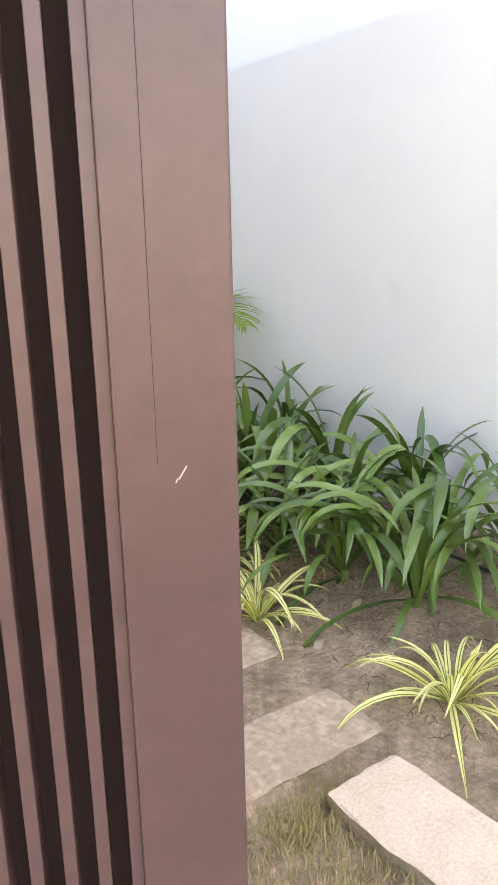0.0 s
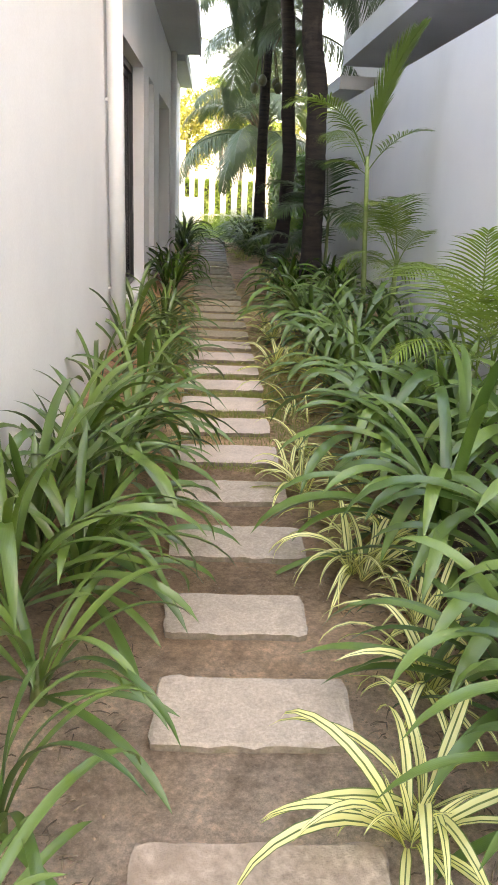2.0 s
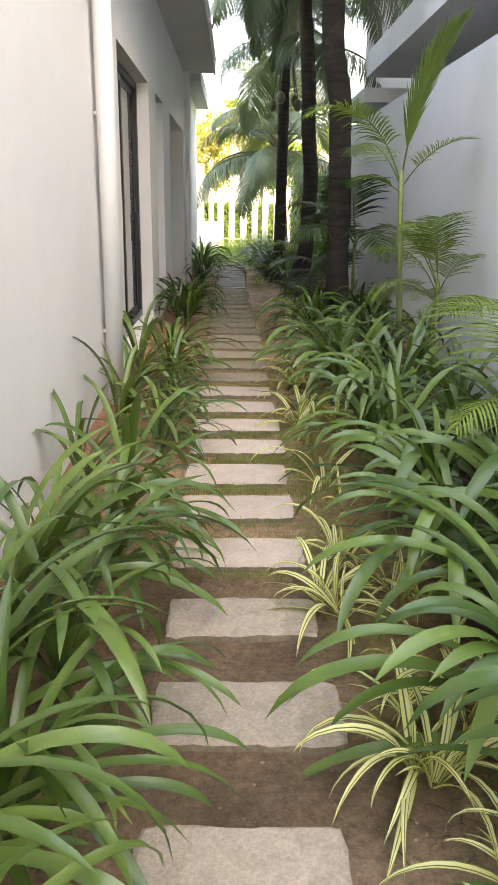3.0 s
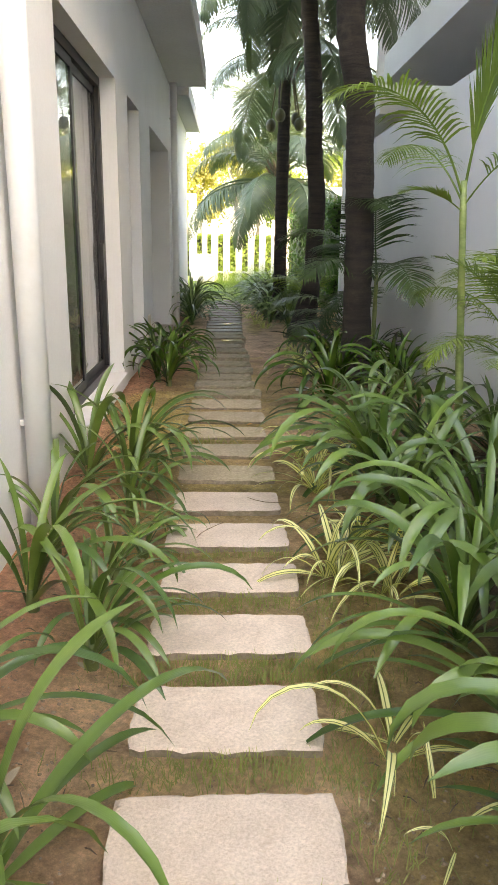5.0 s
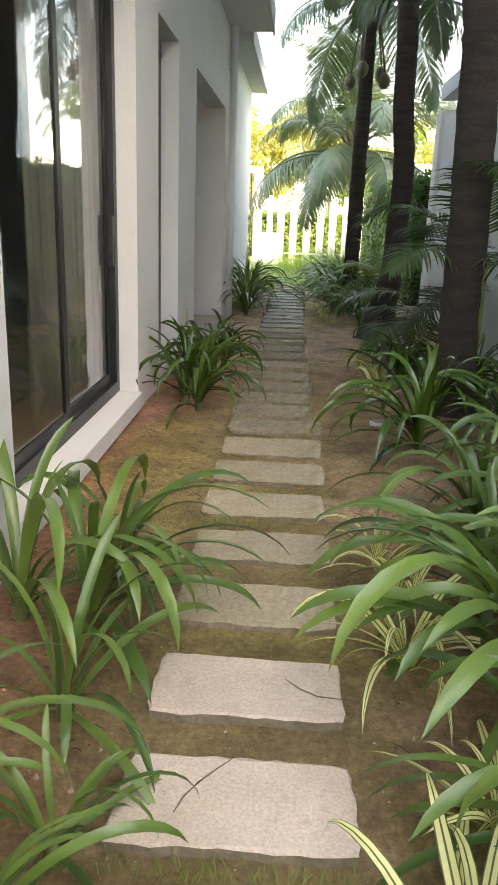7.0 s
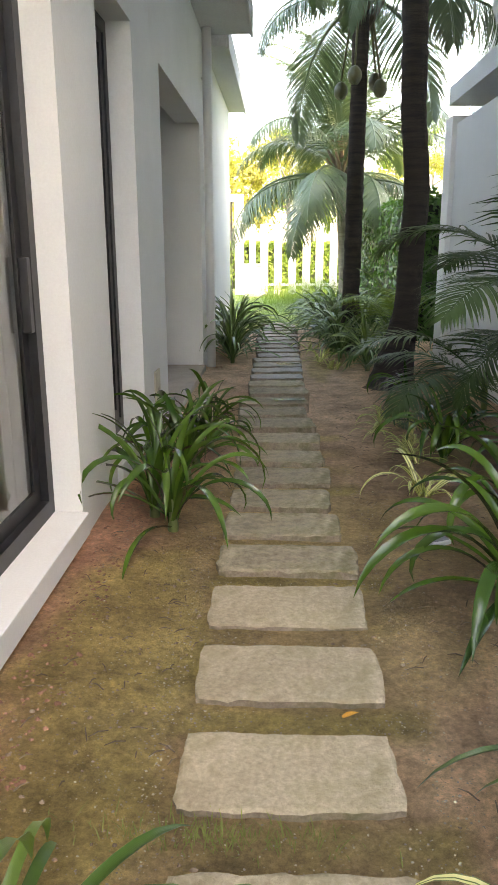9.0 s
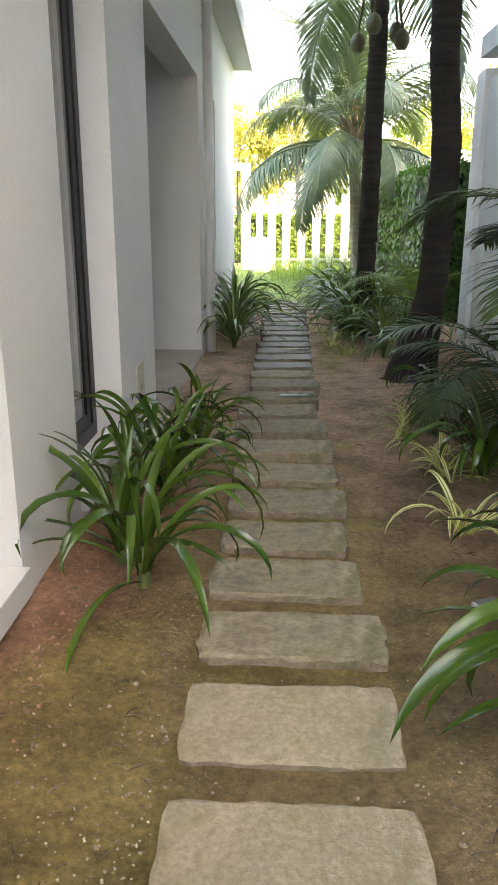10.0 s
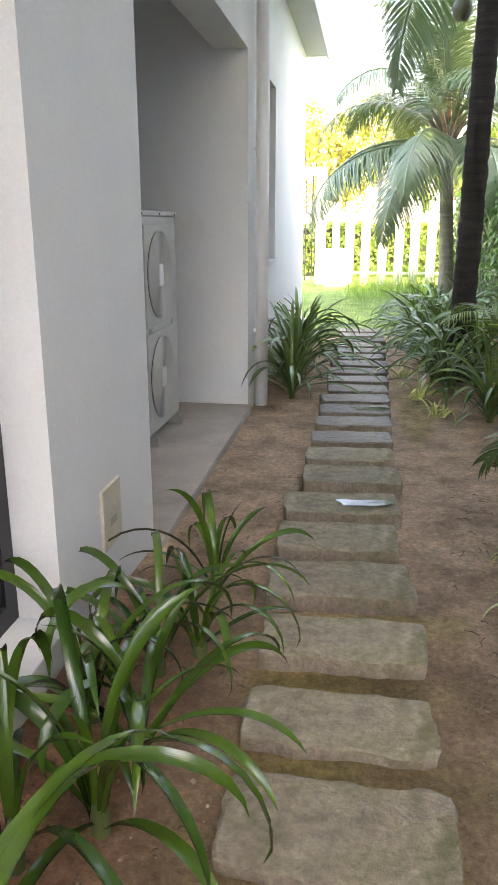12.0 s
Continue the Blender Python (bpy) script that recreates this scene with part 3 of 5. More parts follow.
def ac_unit():
    a = thing("air_conditioner", "grey two-fan outdoor air conditioner standing in the recess", "air conditioner")
    x0, x1, y0, y1, z0, z1 = -0.52, -0.15, 14.08, 14.92, 0.075, 1.44
    part("body", boxes((x0, x1, y0, y1, z0, z1 - 0.03), bevel=0.012), M_STEEL, a)
    part("lid", boxes((x0 - 0.01, x1 + 0.012, y0 - 0.01, y1 + 0.01, z1 - 0.03, z1), bevel=0.006), M_STEEL, a, "light grey top panel")
    for cz in (0.42, 1.06):
        g = part("fan_guard", boxes((x1, x1 + 0.022, y0 + 0.04, y0 + 0.66, cz - 0.30, cz + 0.30), bevel=0.006), M_STEEL, a, "raised square grey fan guard")
        cy = y0 + 0.345
        # flat disc whose colour gives the darkness inside the fan hollow
        bm = bmesh.new()
        bmesh.ops.create_cone(bm, cap_ends=True, segments=40, radius1=0.265, radius2=0.265, depth=0.004, matrix=pose(x1 + 0.0245, cy, cz, 0, 90, 0))
        part("fan_opening", bm, M_ACDARK, g, "near-black disc standing for the shaded fan hollow")
        bm = bmesh.new()
        for k in range(15):
            r = 0.055 + 0.0148 * k
            pts = [(x1 + 0.030, cy + r * math.cos(2 * math.pi * i / 36), cz + r * math.sin(2 * math.pi * i / 36)) for i in range(37)]
            tube(bm, pts, 0.0052, 5, False)
        tagged(part("wire_guard", bm, M_STEEL, g, "concentric wire rings"), kind="stuff")
        part("hub", boxes((x1 + 0.0265, x1 + 0.038, cy - 0.045, cy + 0.045, cz - 0.065, cz + 0.065), bevel=0.006), M_PIPE, g, "pale rectangular hub cap")
    part("side_panel", boxes((x1, x1 + 0.006, y0 + 0.68, y1 - 0.02, z0 + 0.05, z1 - 0.08), bevel=0.002), M_STEEL, a)
    for y in (y0 + 0.04, y0 + 0.42, y1 - 0.05):
        bm = bmesh.new()
        bmesh.ops.create_cone(bm, cap_ends=True, segments=10, radius1=0.008, radius2=0.006, depth=0.006, matrix=pose(x1 + 0.013, y, z1 - 0.018, 0, 90, 0))
        part("screw", bm, M_ACDARK, a, "dark screw head")
    part("badge", boxes((x1 + 0.0125, x1 + 0.015, y0 + 0.1, y0 + 0.17, 0.725, 0.752)), M_GRILLE, a, "small grey badge")
    part("valve_cover", boxes((x0 + 0.05, x0 + 0.2, y1, y1 + 0.05, 0.16, 0.42), bevel=0.01), M_STEEL, a)
    for y in (y0 + 0.1, y1 - 0.16):
        part("foot", boxes((x0 - 0.03, x1 + 0.05, y, y + 0.06, 0.012, 0.0745), bevel=0.005), M_GRILLE, a)


ac_unit()

# ---------------------------------------------------------------- boundary wall and the neighbour


def boundary():
    bm = boxes((2.95, 3.13, -9.0, 15.62, -0.4, 2.52))
    box(bm, 2.90, 3.18, 15.62, 15.95, -0.4, 2.60)
    tagged(part("wall_east", bm, M_WALL_R), "smooth white rendered garden boundary wall", "wall", kind="structure")
    # unseen height and length are made up to keep sun off the passage
    bm = boxes((3.42, 4.3, -9.0, 5.9, -0.4, 6.6), (3.42, 4.3, 16.2, 16.4, -0.4, 6.6), (4.3, 10.0, -9.0, 20.8, -0.4, 8.0))
    tagged(part("wall_neighbour", bm, M_WALL_R), "white rendered neighbour wall, its unseen upper part added to block the sun", "wall", kind="structure")
    bm = boxes((3.0, 4.297, 5.904, 13.5, 3.10, 3.42), (2.97, 4.297, 13.5, 16.197, 2.78, 2.97))
    tagged(part("balcony_slab", bm, M_SOFFIT), "white balcony slab overhanging the boundary wall", "balcony", kind="structure")
    lv = thing("louvre_screen", "dark horizontal louvre screen on the neighbour's balcony", "screen")
    for y in (7.3, 9.0, 10.8):
        part("upright", boxes((3.20, 3.25, y, y + 0.05, 3.421, 4.4)), M_LOUVRE, lv)
    for k in range(9):
        part("slat", boxes((3.17, 3.199, 7.2, 10.95, 3.5 + 0.11 * k, 3.57 + 0.11 * k)), M_LOUVRE, lv)
    bm = bmesh.new()
    tube(bm, [(3.37, 5.8, 2.2), (3.37, 5.8, 4.65)], 0.045, 12)
    tagged(part("rain_pipe", bm, M_PIPE), "white downpipe on the neighbour's wall", "pipe")


boundary()


def thatch(y0, y1, seed):
    r = rng(seed)
    a = thing("thatch_awning", "dry straw thatch fringe hanging from the neighbour's eave", "awning")
    part("batten", boxes((3.06, 3.419, y0, y1, 3.38, 3.43)), M_DRY, a)
    bm = bmesh.new()
    uvl = bm.loops.layers.uv.new("UVMap")
    for i in range(50):
        blade(bm, uvl, (3.06 + 0.2 * r.random(), r.uniform(y0, y1), 3.4), Vector((r.uniform(-.2, .05), r.uniform(-.2, .2), -1)), Vector((-1, 0, 0.1)), r.uniform(0.3, 0.55), 0.02, 4, 4)
    part("fringe", bm, M_DRY, a, "ragged straw")


thatch(5.75, 6.15, 4)

# ---------------------------------------------------------------- gate


def gate():
    g = thing("slatted_gate", "open brown slatted gate with a broad painted post", "gate")
    ang = math.degrees(math.atan2(-0.07, 0.17))
    post = part("post", boxes((-0.0795, 0.092, -0.04, 0.04, -0.1, 2.25), bevel=0.004), M_GATE, g, "smooth mauve-brown painted post", at=pose(0.497, 0.932, 0, 0, 0, ang))
    part("seam", boxes((-0.0232, -0.0224, -0.0405, -0.039, 1.15, 2.2)), M_GATE_D, post, "fine joint line")
    for x, z, l, tilt in ((0.012, 1.135, 0.022, 32), (0.003, 1.124, 0.007, 25)):
        bm = boxes((-0.0007, 0.0007, -0.0015, 0.0, -l / 2, l / 2))
        part("scratch", bm, M_SCRATCH, post, "pale scratch", at=pose(x, -0.0402, z, 0, tilt, 0))
    leaf = pose(0.497, 0.932, 0, 0, 0, ang)
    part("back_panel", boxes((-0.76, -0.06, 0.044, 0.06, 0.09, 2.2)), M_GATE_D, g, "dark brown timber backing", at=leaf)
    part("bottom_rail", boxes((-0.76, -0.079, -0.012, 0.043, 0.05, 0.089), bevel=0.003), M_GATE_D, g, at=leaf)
    me = mesh_of("slat", boxes((-0.0105, 0.0105, -0.03, 0.0435, 0.09, 2.2), bevel=0.002), M_GATE)
    for k in range(12):
        shared("slat", me, g, leaf @ pose(-0.0895 - 0.0525 * k, 0, 0))


gate()

# ---------------------------------------------------------------- stepping stones


def slab(y0, y1, x0, x1, top, depth, seed, rough):
    """A paving stone with a slightly uneven outline, worn edges and a pitted top."""
    GX = [-1, -0.965] + [-0.965 + 1.93 * k / 18 for k in range(1, 18)] + [0.965, 1]
    GY = [-1, -0.93] + [-0.93 + 1.86 * k / 8 for k in range(1, 8)] + [0.93, 1]
    nx, ny = len(GX) - 1, len(GY) - 1
    bm = bmesh.new()
    cx, cy = (x0 + x1) / 2, (y0 + y1) / 2
    hx, hy = (x1 - x0) / 2, (y1 - y0) / 2
    rows = []
    for j in range(ny + 1):
        row = []
        for i in range(nx + 1):
            u, v = GX[i], GY[j]
            x, y = u * hx, v * hy
            k = max(abs(u), abs(v))
            if abs(u) > 0.9 and abs(v) > 0.9:
                x, y = x * (1 - 0.006 / hx), y * (1 - 0.006 / hy)
            if k > 0.99:
                e = 0.6 * rough * noise.noise((x * 9, y * 9, seed)) + 0.8 * rough * min(0.15, noise.noise((x * 26, y * 26, seed)))
                x, y = x + (e if abs(u) > 0.99 else 0), y + (e if abs(v) > 0.99 else 0)
            z = top + 0.3 * rough * noise.noise((x * 6, y * 6, seed + 4)) + 0.12 * rough * noise.noise((x * 25, y * 25, seed))
            if k > 0.99:
                z -= 0.15 * rough + 0.001 + rough * max(0.0, noise.noise((x * 17, y * 17, seed + 9)))
            row.append(bm.verts.new((x, y, z)))
        rows.append(row)
    for a, b in zip(rows, rows[1:]):
        for i in range(nx):
            bm.faces.new((a[i], a[i + 1], b[i + 1], b[i]))
    rim = rows[0] + [r[-1] for r in rows[1:]] + rows[-1][-2::-1] + [r[0] for r in rows[-2:0:-1]]
    low = [bm.verts.new((v.co.x * 0.99 + 0.3 * rough * noise.noise(v.co * 20), v.co.y * 0.985, top - depth)) for v in rim]
    for i in range(len(rim)):
        k = (i + 1) % len(rim)
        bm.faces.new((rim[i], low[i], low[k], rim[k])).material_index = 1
    return bm, cx, cy


def stepping_stones():
    r = rng(11)
    rows = list(STONES)
    y = 15.55
    while y < 19.5:
        rows.append((y, y + 0.28, 0.83 + r.uniform(-0.03, 0.03), 1.36 + r.uniform(-0.03, 0.03)))
        y += 0.385
    for i, (y0, y1, x0, x1) in enumerate(rows):
        old = y0 > 9.9
        rise = 0.003 if i < 2 else 0.03 if old else 0.014 if y0 > 8.4 else 0.022
        if y0 > 11.0:
            rise = 0.03 + 0.055 * smooth_step(11.0, 12.8, y0)
        top = lie((y0 + y1) / 2) + rise
        bm, cx, cy = slab(y0, y1, x0, x1, top, 0.13, i * 3.7, 0.012 if not old else 0.019)
        label = "pale grey rectangular stepping stone set in sandy soil" if not old else "dark weathered stepping stone with rough chipped edges"
        if y0 > 14.3:
            label = "wet dark stepping stone with rough chipped edges"
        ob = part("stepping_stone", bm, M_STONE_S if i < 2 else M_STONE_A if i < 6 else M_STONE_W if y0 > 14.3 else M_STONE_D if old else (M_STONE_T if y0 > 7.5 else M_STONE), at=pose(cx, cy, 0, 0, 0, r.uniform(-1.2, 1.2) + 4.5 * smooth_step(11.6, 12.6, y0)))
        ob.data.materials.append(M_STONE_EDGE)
        if i in (26, 31):
            label = "dark weathered stepping stone holding a shiny puddle"
            pb = bmesh.new()
            ring = [pb.verts.new((0.10 + 0.13 * math.cos(a) * (1 + 0.25 * math.sin(3 * a + 1)), -0.03 + 0.06 * math.sin(a) * (1 + 0.4 * math.cos(2 * a)), top + 0.0105)) for a in [2 * math.pi * k / 28 for k in range(28)]]
            pb.faces.new(ring)
            part("puddle", pb, M_WATER, ob, "wet mirror-like puddle")
        tagged(ob, label, "stepping stone", "stepping stones of the path")
    bm, cx, cy = slab(-0.3, 0.3, -0.135, 0.135, lie(1) + 0.05, 0.12, 90, 0.012)
    ob = part("stepping_stone", bm, M_STONE, at=pose(1.245, 0.99, 0, 0, 0, 3))
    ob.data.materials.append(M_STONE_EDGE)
    tagged(ob, "pale stepping stone laid lengthwise beside the gate", "stepping stone", "stepping stones of the path")


stepping_stones()

# ---------------------------------------------------------------- strap-leaved plants
LILY_SHAPES = ((0.66, 0.044, 8, 75, 14), (0.76, 0.047, 18, 120, -18), (0.84, 0.049, 26, 140, 16), (0.78, 0.046, 38, 120, -14), (0.70, 0.044, 50, 105, 20), (0.90, 0.050, 18, 165, -12),
               (0.64, 0.043, 62, 85, 14), (0.80, 0.047, 10, 185, -25), (0.52, 0.040, 6, 35, 16), (0.60, 0.042, 72, 62, 8))
LILY = [leaf_mesh("lily_leaf", L_CRINUM, l, w, lean, bend, 13, 0.16, tw, 0.78) for l, w, lean, bend, tw in LILY_SHAPES]
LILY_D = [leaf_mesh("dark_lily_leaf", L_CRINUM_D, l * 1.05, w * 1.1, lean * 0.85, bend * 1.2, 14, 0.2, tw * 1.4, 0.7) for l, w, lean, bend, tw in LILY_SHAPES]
INNER, OUTER = (0, 1, 8, 0, 7), (1, 2, 3, 4, 5, 6, 7, 9, 3)


def lily(x, y, size, n, seed, slim=1.0, leaves=LILY, reach=None):
    """reach: the way, in degrees, towards which most outer leaves arch."""
    r = rng(seed)
    p = thing("spider_lily", "clump of glossy dark green strap leaves growing in soil", "plant", pose(x, y, soil_at(x, y) - 0.02), "spider lilies along the path")
    bm = bmesh.new()
    tube(bm, [(0, 0, -0.03), (0.005, 0, 0.06), (0, 0.004, 0.19 * size)], [0.028, 0.024, 0.006], 8)
    part("base", bm, M_SHEATH, p, "green sheathed leaf base", True)
    turn = r.uniform(0, 360)
    for k in range(n):
        inner = k < n * 0.3
        me = leaves[r.choice(INNER if inner else OUTER)]
        turn += 137.5 + r.uniform(-25, 25)
        way = turn
        if reach is not None and not inner and r.random() < 0.62:
            way = reach + r.uniform(-75, 75)
        s, stretch = size * r.uniform(0.72, 1.1), r.uniform(1.0, 1.2)
        off = 0.02
        shared("leaf", me, p, pose(off * math.cos(radians(way)), off * math.sin(radians(way)), 0.03 + 0.11 * size * (1 - k / n), r.uniform(-8, 8), r.uniform(-8, 8), way) @ Matrix.Diagonal((s * stretch, s * slim, s * stretch, 1)))


VARIE = [leaf_mesh("striped_leaf", L_VAR, l, w * 1.12, lean, bend, 10, 0.16, tw, 0.4) for l, w, lean, bend, tw in (
    (0.30, 0.023, 12, 85, 20), (0.37, 0.025, 28, 130, -24), (0.42, 0.025, 40, 140, 22), (0.38, 0.024, 54, 110, -20), (0.32, 0.021, 70, 70, 28), (0.46, 0.026, 26, 170, -16), (0.28, 0.021, 5, 50, 18), (0.42, 0.022, 64, 90, 40))]


def spider_plant(x, y, size, n, seed):
    r = rng(seed)
    p = thing("spider_plant", "tuft of yellow and green striped narrow leaves", "plant", pose(x, y, soil_at(x, y) - 0.005), "variegated tufts beside the path")
    turn = r.uniform(0, 360)
    hearts = [(0, 0), (r.uniform(-0.06, 0.06), r.uniform(-0.09, 0.09)), (r.uniform(-0.05, 0.05), r.uniform(-0.1, 0.1))]
    for k in range(n):
        me = VARIE[r.choice((0, 6, 1)) if k < n * 0.2 else r.choice((1, 2, 3, 4, 5, 2, 5, 7))]
        turn += 137.5 + r.uniform(-40, 40)
        s = size * r.uniform(0.55, 1.25)
        hx, hy = hearts[k % 3]
        shared("leaf", me, p, pose(hx + 0.012 * math.cos(radians(turn)), hy + 0.012 * math.sin(radians(turn)), 0.01, r.uniform(-18, 18), r.uniform(-14, 14), turn) @ Matrix.Diagonal((s, s, s, 1)))


LEFT = ((0.64, 1.88, 0.65), (0.62, 2.25, 0.7), (0.62, 2.68, 0.85), (0.46, 3.05, 1.0), (0.64, 3.25, 0.95), (0.45, 3.45, 1.05), (0.66, 3.75, 0.95), (0.46, 3.95, 1.0), (0.50, 4.3, 0.95), (0.68, 4.5, 0.85),
        (0.67, 5.03, 1.0), (0.40, 5.35, 0.9), (0.73, 5.92, 0.8), (0.71, 6.12, 0.6), (0.47, 6.22, 0.95), (0.71, 6.55, 0.55), (0.44, 6.72, 0.8), (0.80, 6.78, 0.5), (0.69, 7.21, 0.75), (0.42, 7.64, 0.95), (0.64, 7.66, 0.95), (0.65, 7.99, 0.8),
        (0.63, 10.36, 0.95), (0.52, 10.52, 0.85), (0.46, 11.0, 0.8), (0.60, 11.14, 0.85), (0.45, 11.5, 0.75), (0.62, 11.4, 0.75), (0.56, 11.77, 0.75), (0.66, 11.92, 0.65), (0.63, 12.34, 0.65),
        (0.56, 15.95, 1.0), (0.50, 16.35, 1.05), (0.55, 16.8, 1.05), (0.48, 17.3, 1.0), (0.54, 17.9, 0.9))
# darker leaf copy for y 9 to 14, the more shaded clumps
for i, (x, y, s) in enumerate(LEFT):
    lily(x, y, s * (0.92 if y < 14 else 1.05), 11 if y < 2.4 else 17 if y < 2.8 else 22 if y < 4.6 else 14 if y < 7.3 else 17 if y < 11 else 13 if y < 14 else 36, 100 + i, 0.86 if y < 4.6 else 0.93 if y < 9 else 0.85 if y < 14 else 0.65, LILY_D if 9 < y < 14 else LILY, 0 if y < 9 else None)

RIGHT = ((1.97, 2.62, 0.85), (2.04, 2.28, 0.85), (2.12, 1.92, 0.9), (2.32, 2.55, 0.95), (2.68, 2.45, 1.0), (2.66, 1.85, 0.95), (2.45, 2.1, 0.9), (2.20, 3.1, 1.0), (2.6, 3.0, 1.0), (2.0, 3.55, 0.95),
         (2.38, 3.5, 1.05), (2.75, 3.6, 1.0), (2.15, 3.95, 1.15), (2.55, 4.1, 1.05), (2.0, 4.45, 0.95), (2.35, 4.6, 1.05), (2.05, 5.0, 1.0), (2.42, 5.15, 1.0), (2.0, 5.55, 0.95), (2.4, 5.8, 1.0),
         (1.95, 6.0, 0.9), (2.75, 5.9, 0.9), (2.15, 6.4, 1.0), (2.6, 6.5, 1.0), (1.98, 6.9, 0.95), (2.35, 7.0, 1.0), (1.95, 7.4, 1.0), (2.3, 7.6, 1.0), (1.98, 7.95, 0.95), (2.4, 8.1, 1.0),
         (2.05, 8.5, 0.9), (2.75, 8.0, 0.9), (2.4, 9.0, 0.9), (1.98, 9.68, 1.0), (2.5, 9.8, 0.85), (2.15, 10.25, 0.8), (2.75, 10.5, 0.85), (2.12, 11.6, 0.7), (2.6, 11.2, 0.8), (2.2, 13.4, 0.6),
         (1.72, 18.3, 0.9), (1.82, 17.5, 1.0), (1.9, 16.9, 0.95), (1.85, 16.3, 0.9), (2.08, 15.35, 0.85), (2.15, 16.6, 1.0), (2.0, 18.0, 1.1), (1.75, 19.0, 1.0), (2.3, 17.6, 1.0), (2.35, 15.9, 0.8), (1.78, 16.8, 0.9), (1.76, 18.7, 1.0), (2.0, 19.3, 1.1), (1.85, 19.9, 1.0), (2.2, 18.7, 1.1))
for i, (x, y, s) in enumerate(RIGHT):
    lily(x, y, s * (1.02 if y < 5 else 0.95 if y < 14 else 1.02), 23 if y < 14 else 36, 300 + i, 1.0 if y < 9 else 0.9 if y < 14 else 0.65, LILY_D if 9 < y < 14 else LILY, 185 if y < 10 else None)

# x, y, size, leaves
TUFTS = ((1.56, 2.24, 1.0, 36), (1.67, 3.43, 1.1, 36), (1.74, 2.72, 1.0, 30), (1.73, 1.40, 1.05, 36), (1.80, 3.08, 0.8, 24), (1.82, 3.75, 0.85, 24), (1.53, 4.30, 0.9, 26), (1.78, 4.35, 0.9, 22), (1.58, 4.64, 0.75, 20), (1.63, 5.54, 0.95, 13),
         (1.71, 5.22, 0.6, 6), (1.57, 6.57, 1.05, 26), (1.80, 6.35, 0.9, 22), (1.76, 6.95, 0.8, 20), (1.63, 7.60, 0.95, 24), (1.72, 7.95, 0.8, 18), (1.62, 8.19, 0.8, 18), (1.98, 12.9, 0.7, 20), (1.94, 12.0, 0.7, 20),
         (1.86, 12.5, 0.7, 20), (1.93, 11.66, 0.8, 20), (1.86, 10.92, 0.8, 20), (1.70, 15.45, 0.7, 20), (1.62, 16.1, 0.8, 20), (1.55, 17.0, 0.8, 20))
for i, (x, y, s, n) in enumerate(TUFTS):
    spider_plant(x, y, s, n, 600 + i)

# ---------------------------------------------------------------- palms


def frond_mesh(name, material, length, rise, fall, leaflets, leaf_len, leaf_w, droop, seed, stalk=0.2, vee=0.25, rib=0.012, close=0.0):
    """A pinnate frond along +x: starts rise degrees above level, ends fall degrees lower. close: how far the leaflets lie along the rib."""
    r = rng(seed)
    bm = bmesh.new()
    uvl = bm.loops.layers.uv.new("UVMap")
    n = 16
    pts, p, a = [], Vector((0, 0, 0)), radians(rise)
    for i in range(n + 1):
        pts.append(p.copy())
        p = p + Vector((math.cos(a), 0, math.sin(a))) * length / n
        a -= radians(fall) / n * (0.4 + 1.2 * i / n)
    tube(bm, pts, [rib * length * (1 - 0.85 * i / n) + 0.0012 for i in range(n + 1)], 5)
    for f in bm.faces:
        for lp in f.loops:
            lp[uvl].uv = (0.5, 0.5)
    for k in range(leaflets):
        t = stalk + (1 - stalk) * (k + 0.5) / leaflets
        i = min(n - 1, int(t * n))
        f = t * n - i
        q = pts[i].lerp(pts[i + 1], f)
        d = (pts[i + 1] - pts[i]).normalized()
        up = Vector((-d.z, 0, d.x))
        prof = math.sin(math.pi * min(1.0, 0.18 + 0.82 * (t - stalk) / (1 - stalk)) ** 0.8) * 0.85 + 0.2
        for s in (-1, 1):
            fwd = 0.45 + close + 0.9 * ((t - stalk) / (1 - stalk)) ** 2 + r.uniform(-0.08, 0.08)
            way = Vector((0, s, 0)) + d * fwd + up * (vee + r.uniform(-0.1, 0.1))
            blade(bm, uvl, q, way, up, leaf_len * prof * r.uniform(0.85, 1.1), leaf_w, droop * r.uniform(0.7, 1.3), 4, 0.12, 0.3)
    return mesh_of(name, bm, material)


ARECA_F = [frond_mesh("frond", L_ARECA, 0.95, 72, 115, 38, 0.31, 0.0125, 75, 21, 0.28, 0.1, 0.006), frond_mesh("frond", L_ARECA, 1.0, 60, 100, 31, 0.33, 0.0115, 80, 22, 0.28, -0.15, 0.006),
           frond_mesh("frond", L_ARECA, 0.9, 80, 70, 30, 0.30, 0.012, 60, 23, 0.28, 0.2, 0.006)]
SPEAR_F = frond_mesh("frond", L_ARECA, 1.0, 84, 46, 54, 0.30, 0.016, 18, 24, 0.2, 0.15, 0.006, 1.9)
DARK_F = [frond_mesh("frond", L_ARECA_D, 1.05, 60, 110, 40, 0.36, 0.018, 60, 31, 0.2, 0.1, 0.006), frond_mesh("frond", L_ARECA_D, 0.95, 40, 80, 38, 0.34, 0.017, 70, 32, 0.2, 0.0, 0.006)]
COCO_F = [frond_mesh("frond", L_COCO, 2.6, 55, 125, 96, 0.75, 0.02, 95, 41, 0.16, -0.25), frond_mesh("frond", L_COCO, 2.4, 30, 110, 92, 0.72, 0.02, 85, 42, 0.16, -0.5), frond_mesh("frond", L_COCO, 2.5, 75, 85, 90, 0.66, 0.02, 80, 43, 0.16, 0.0)]


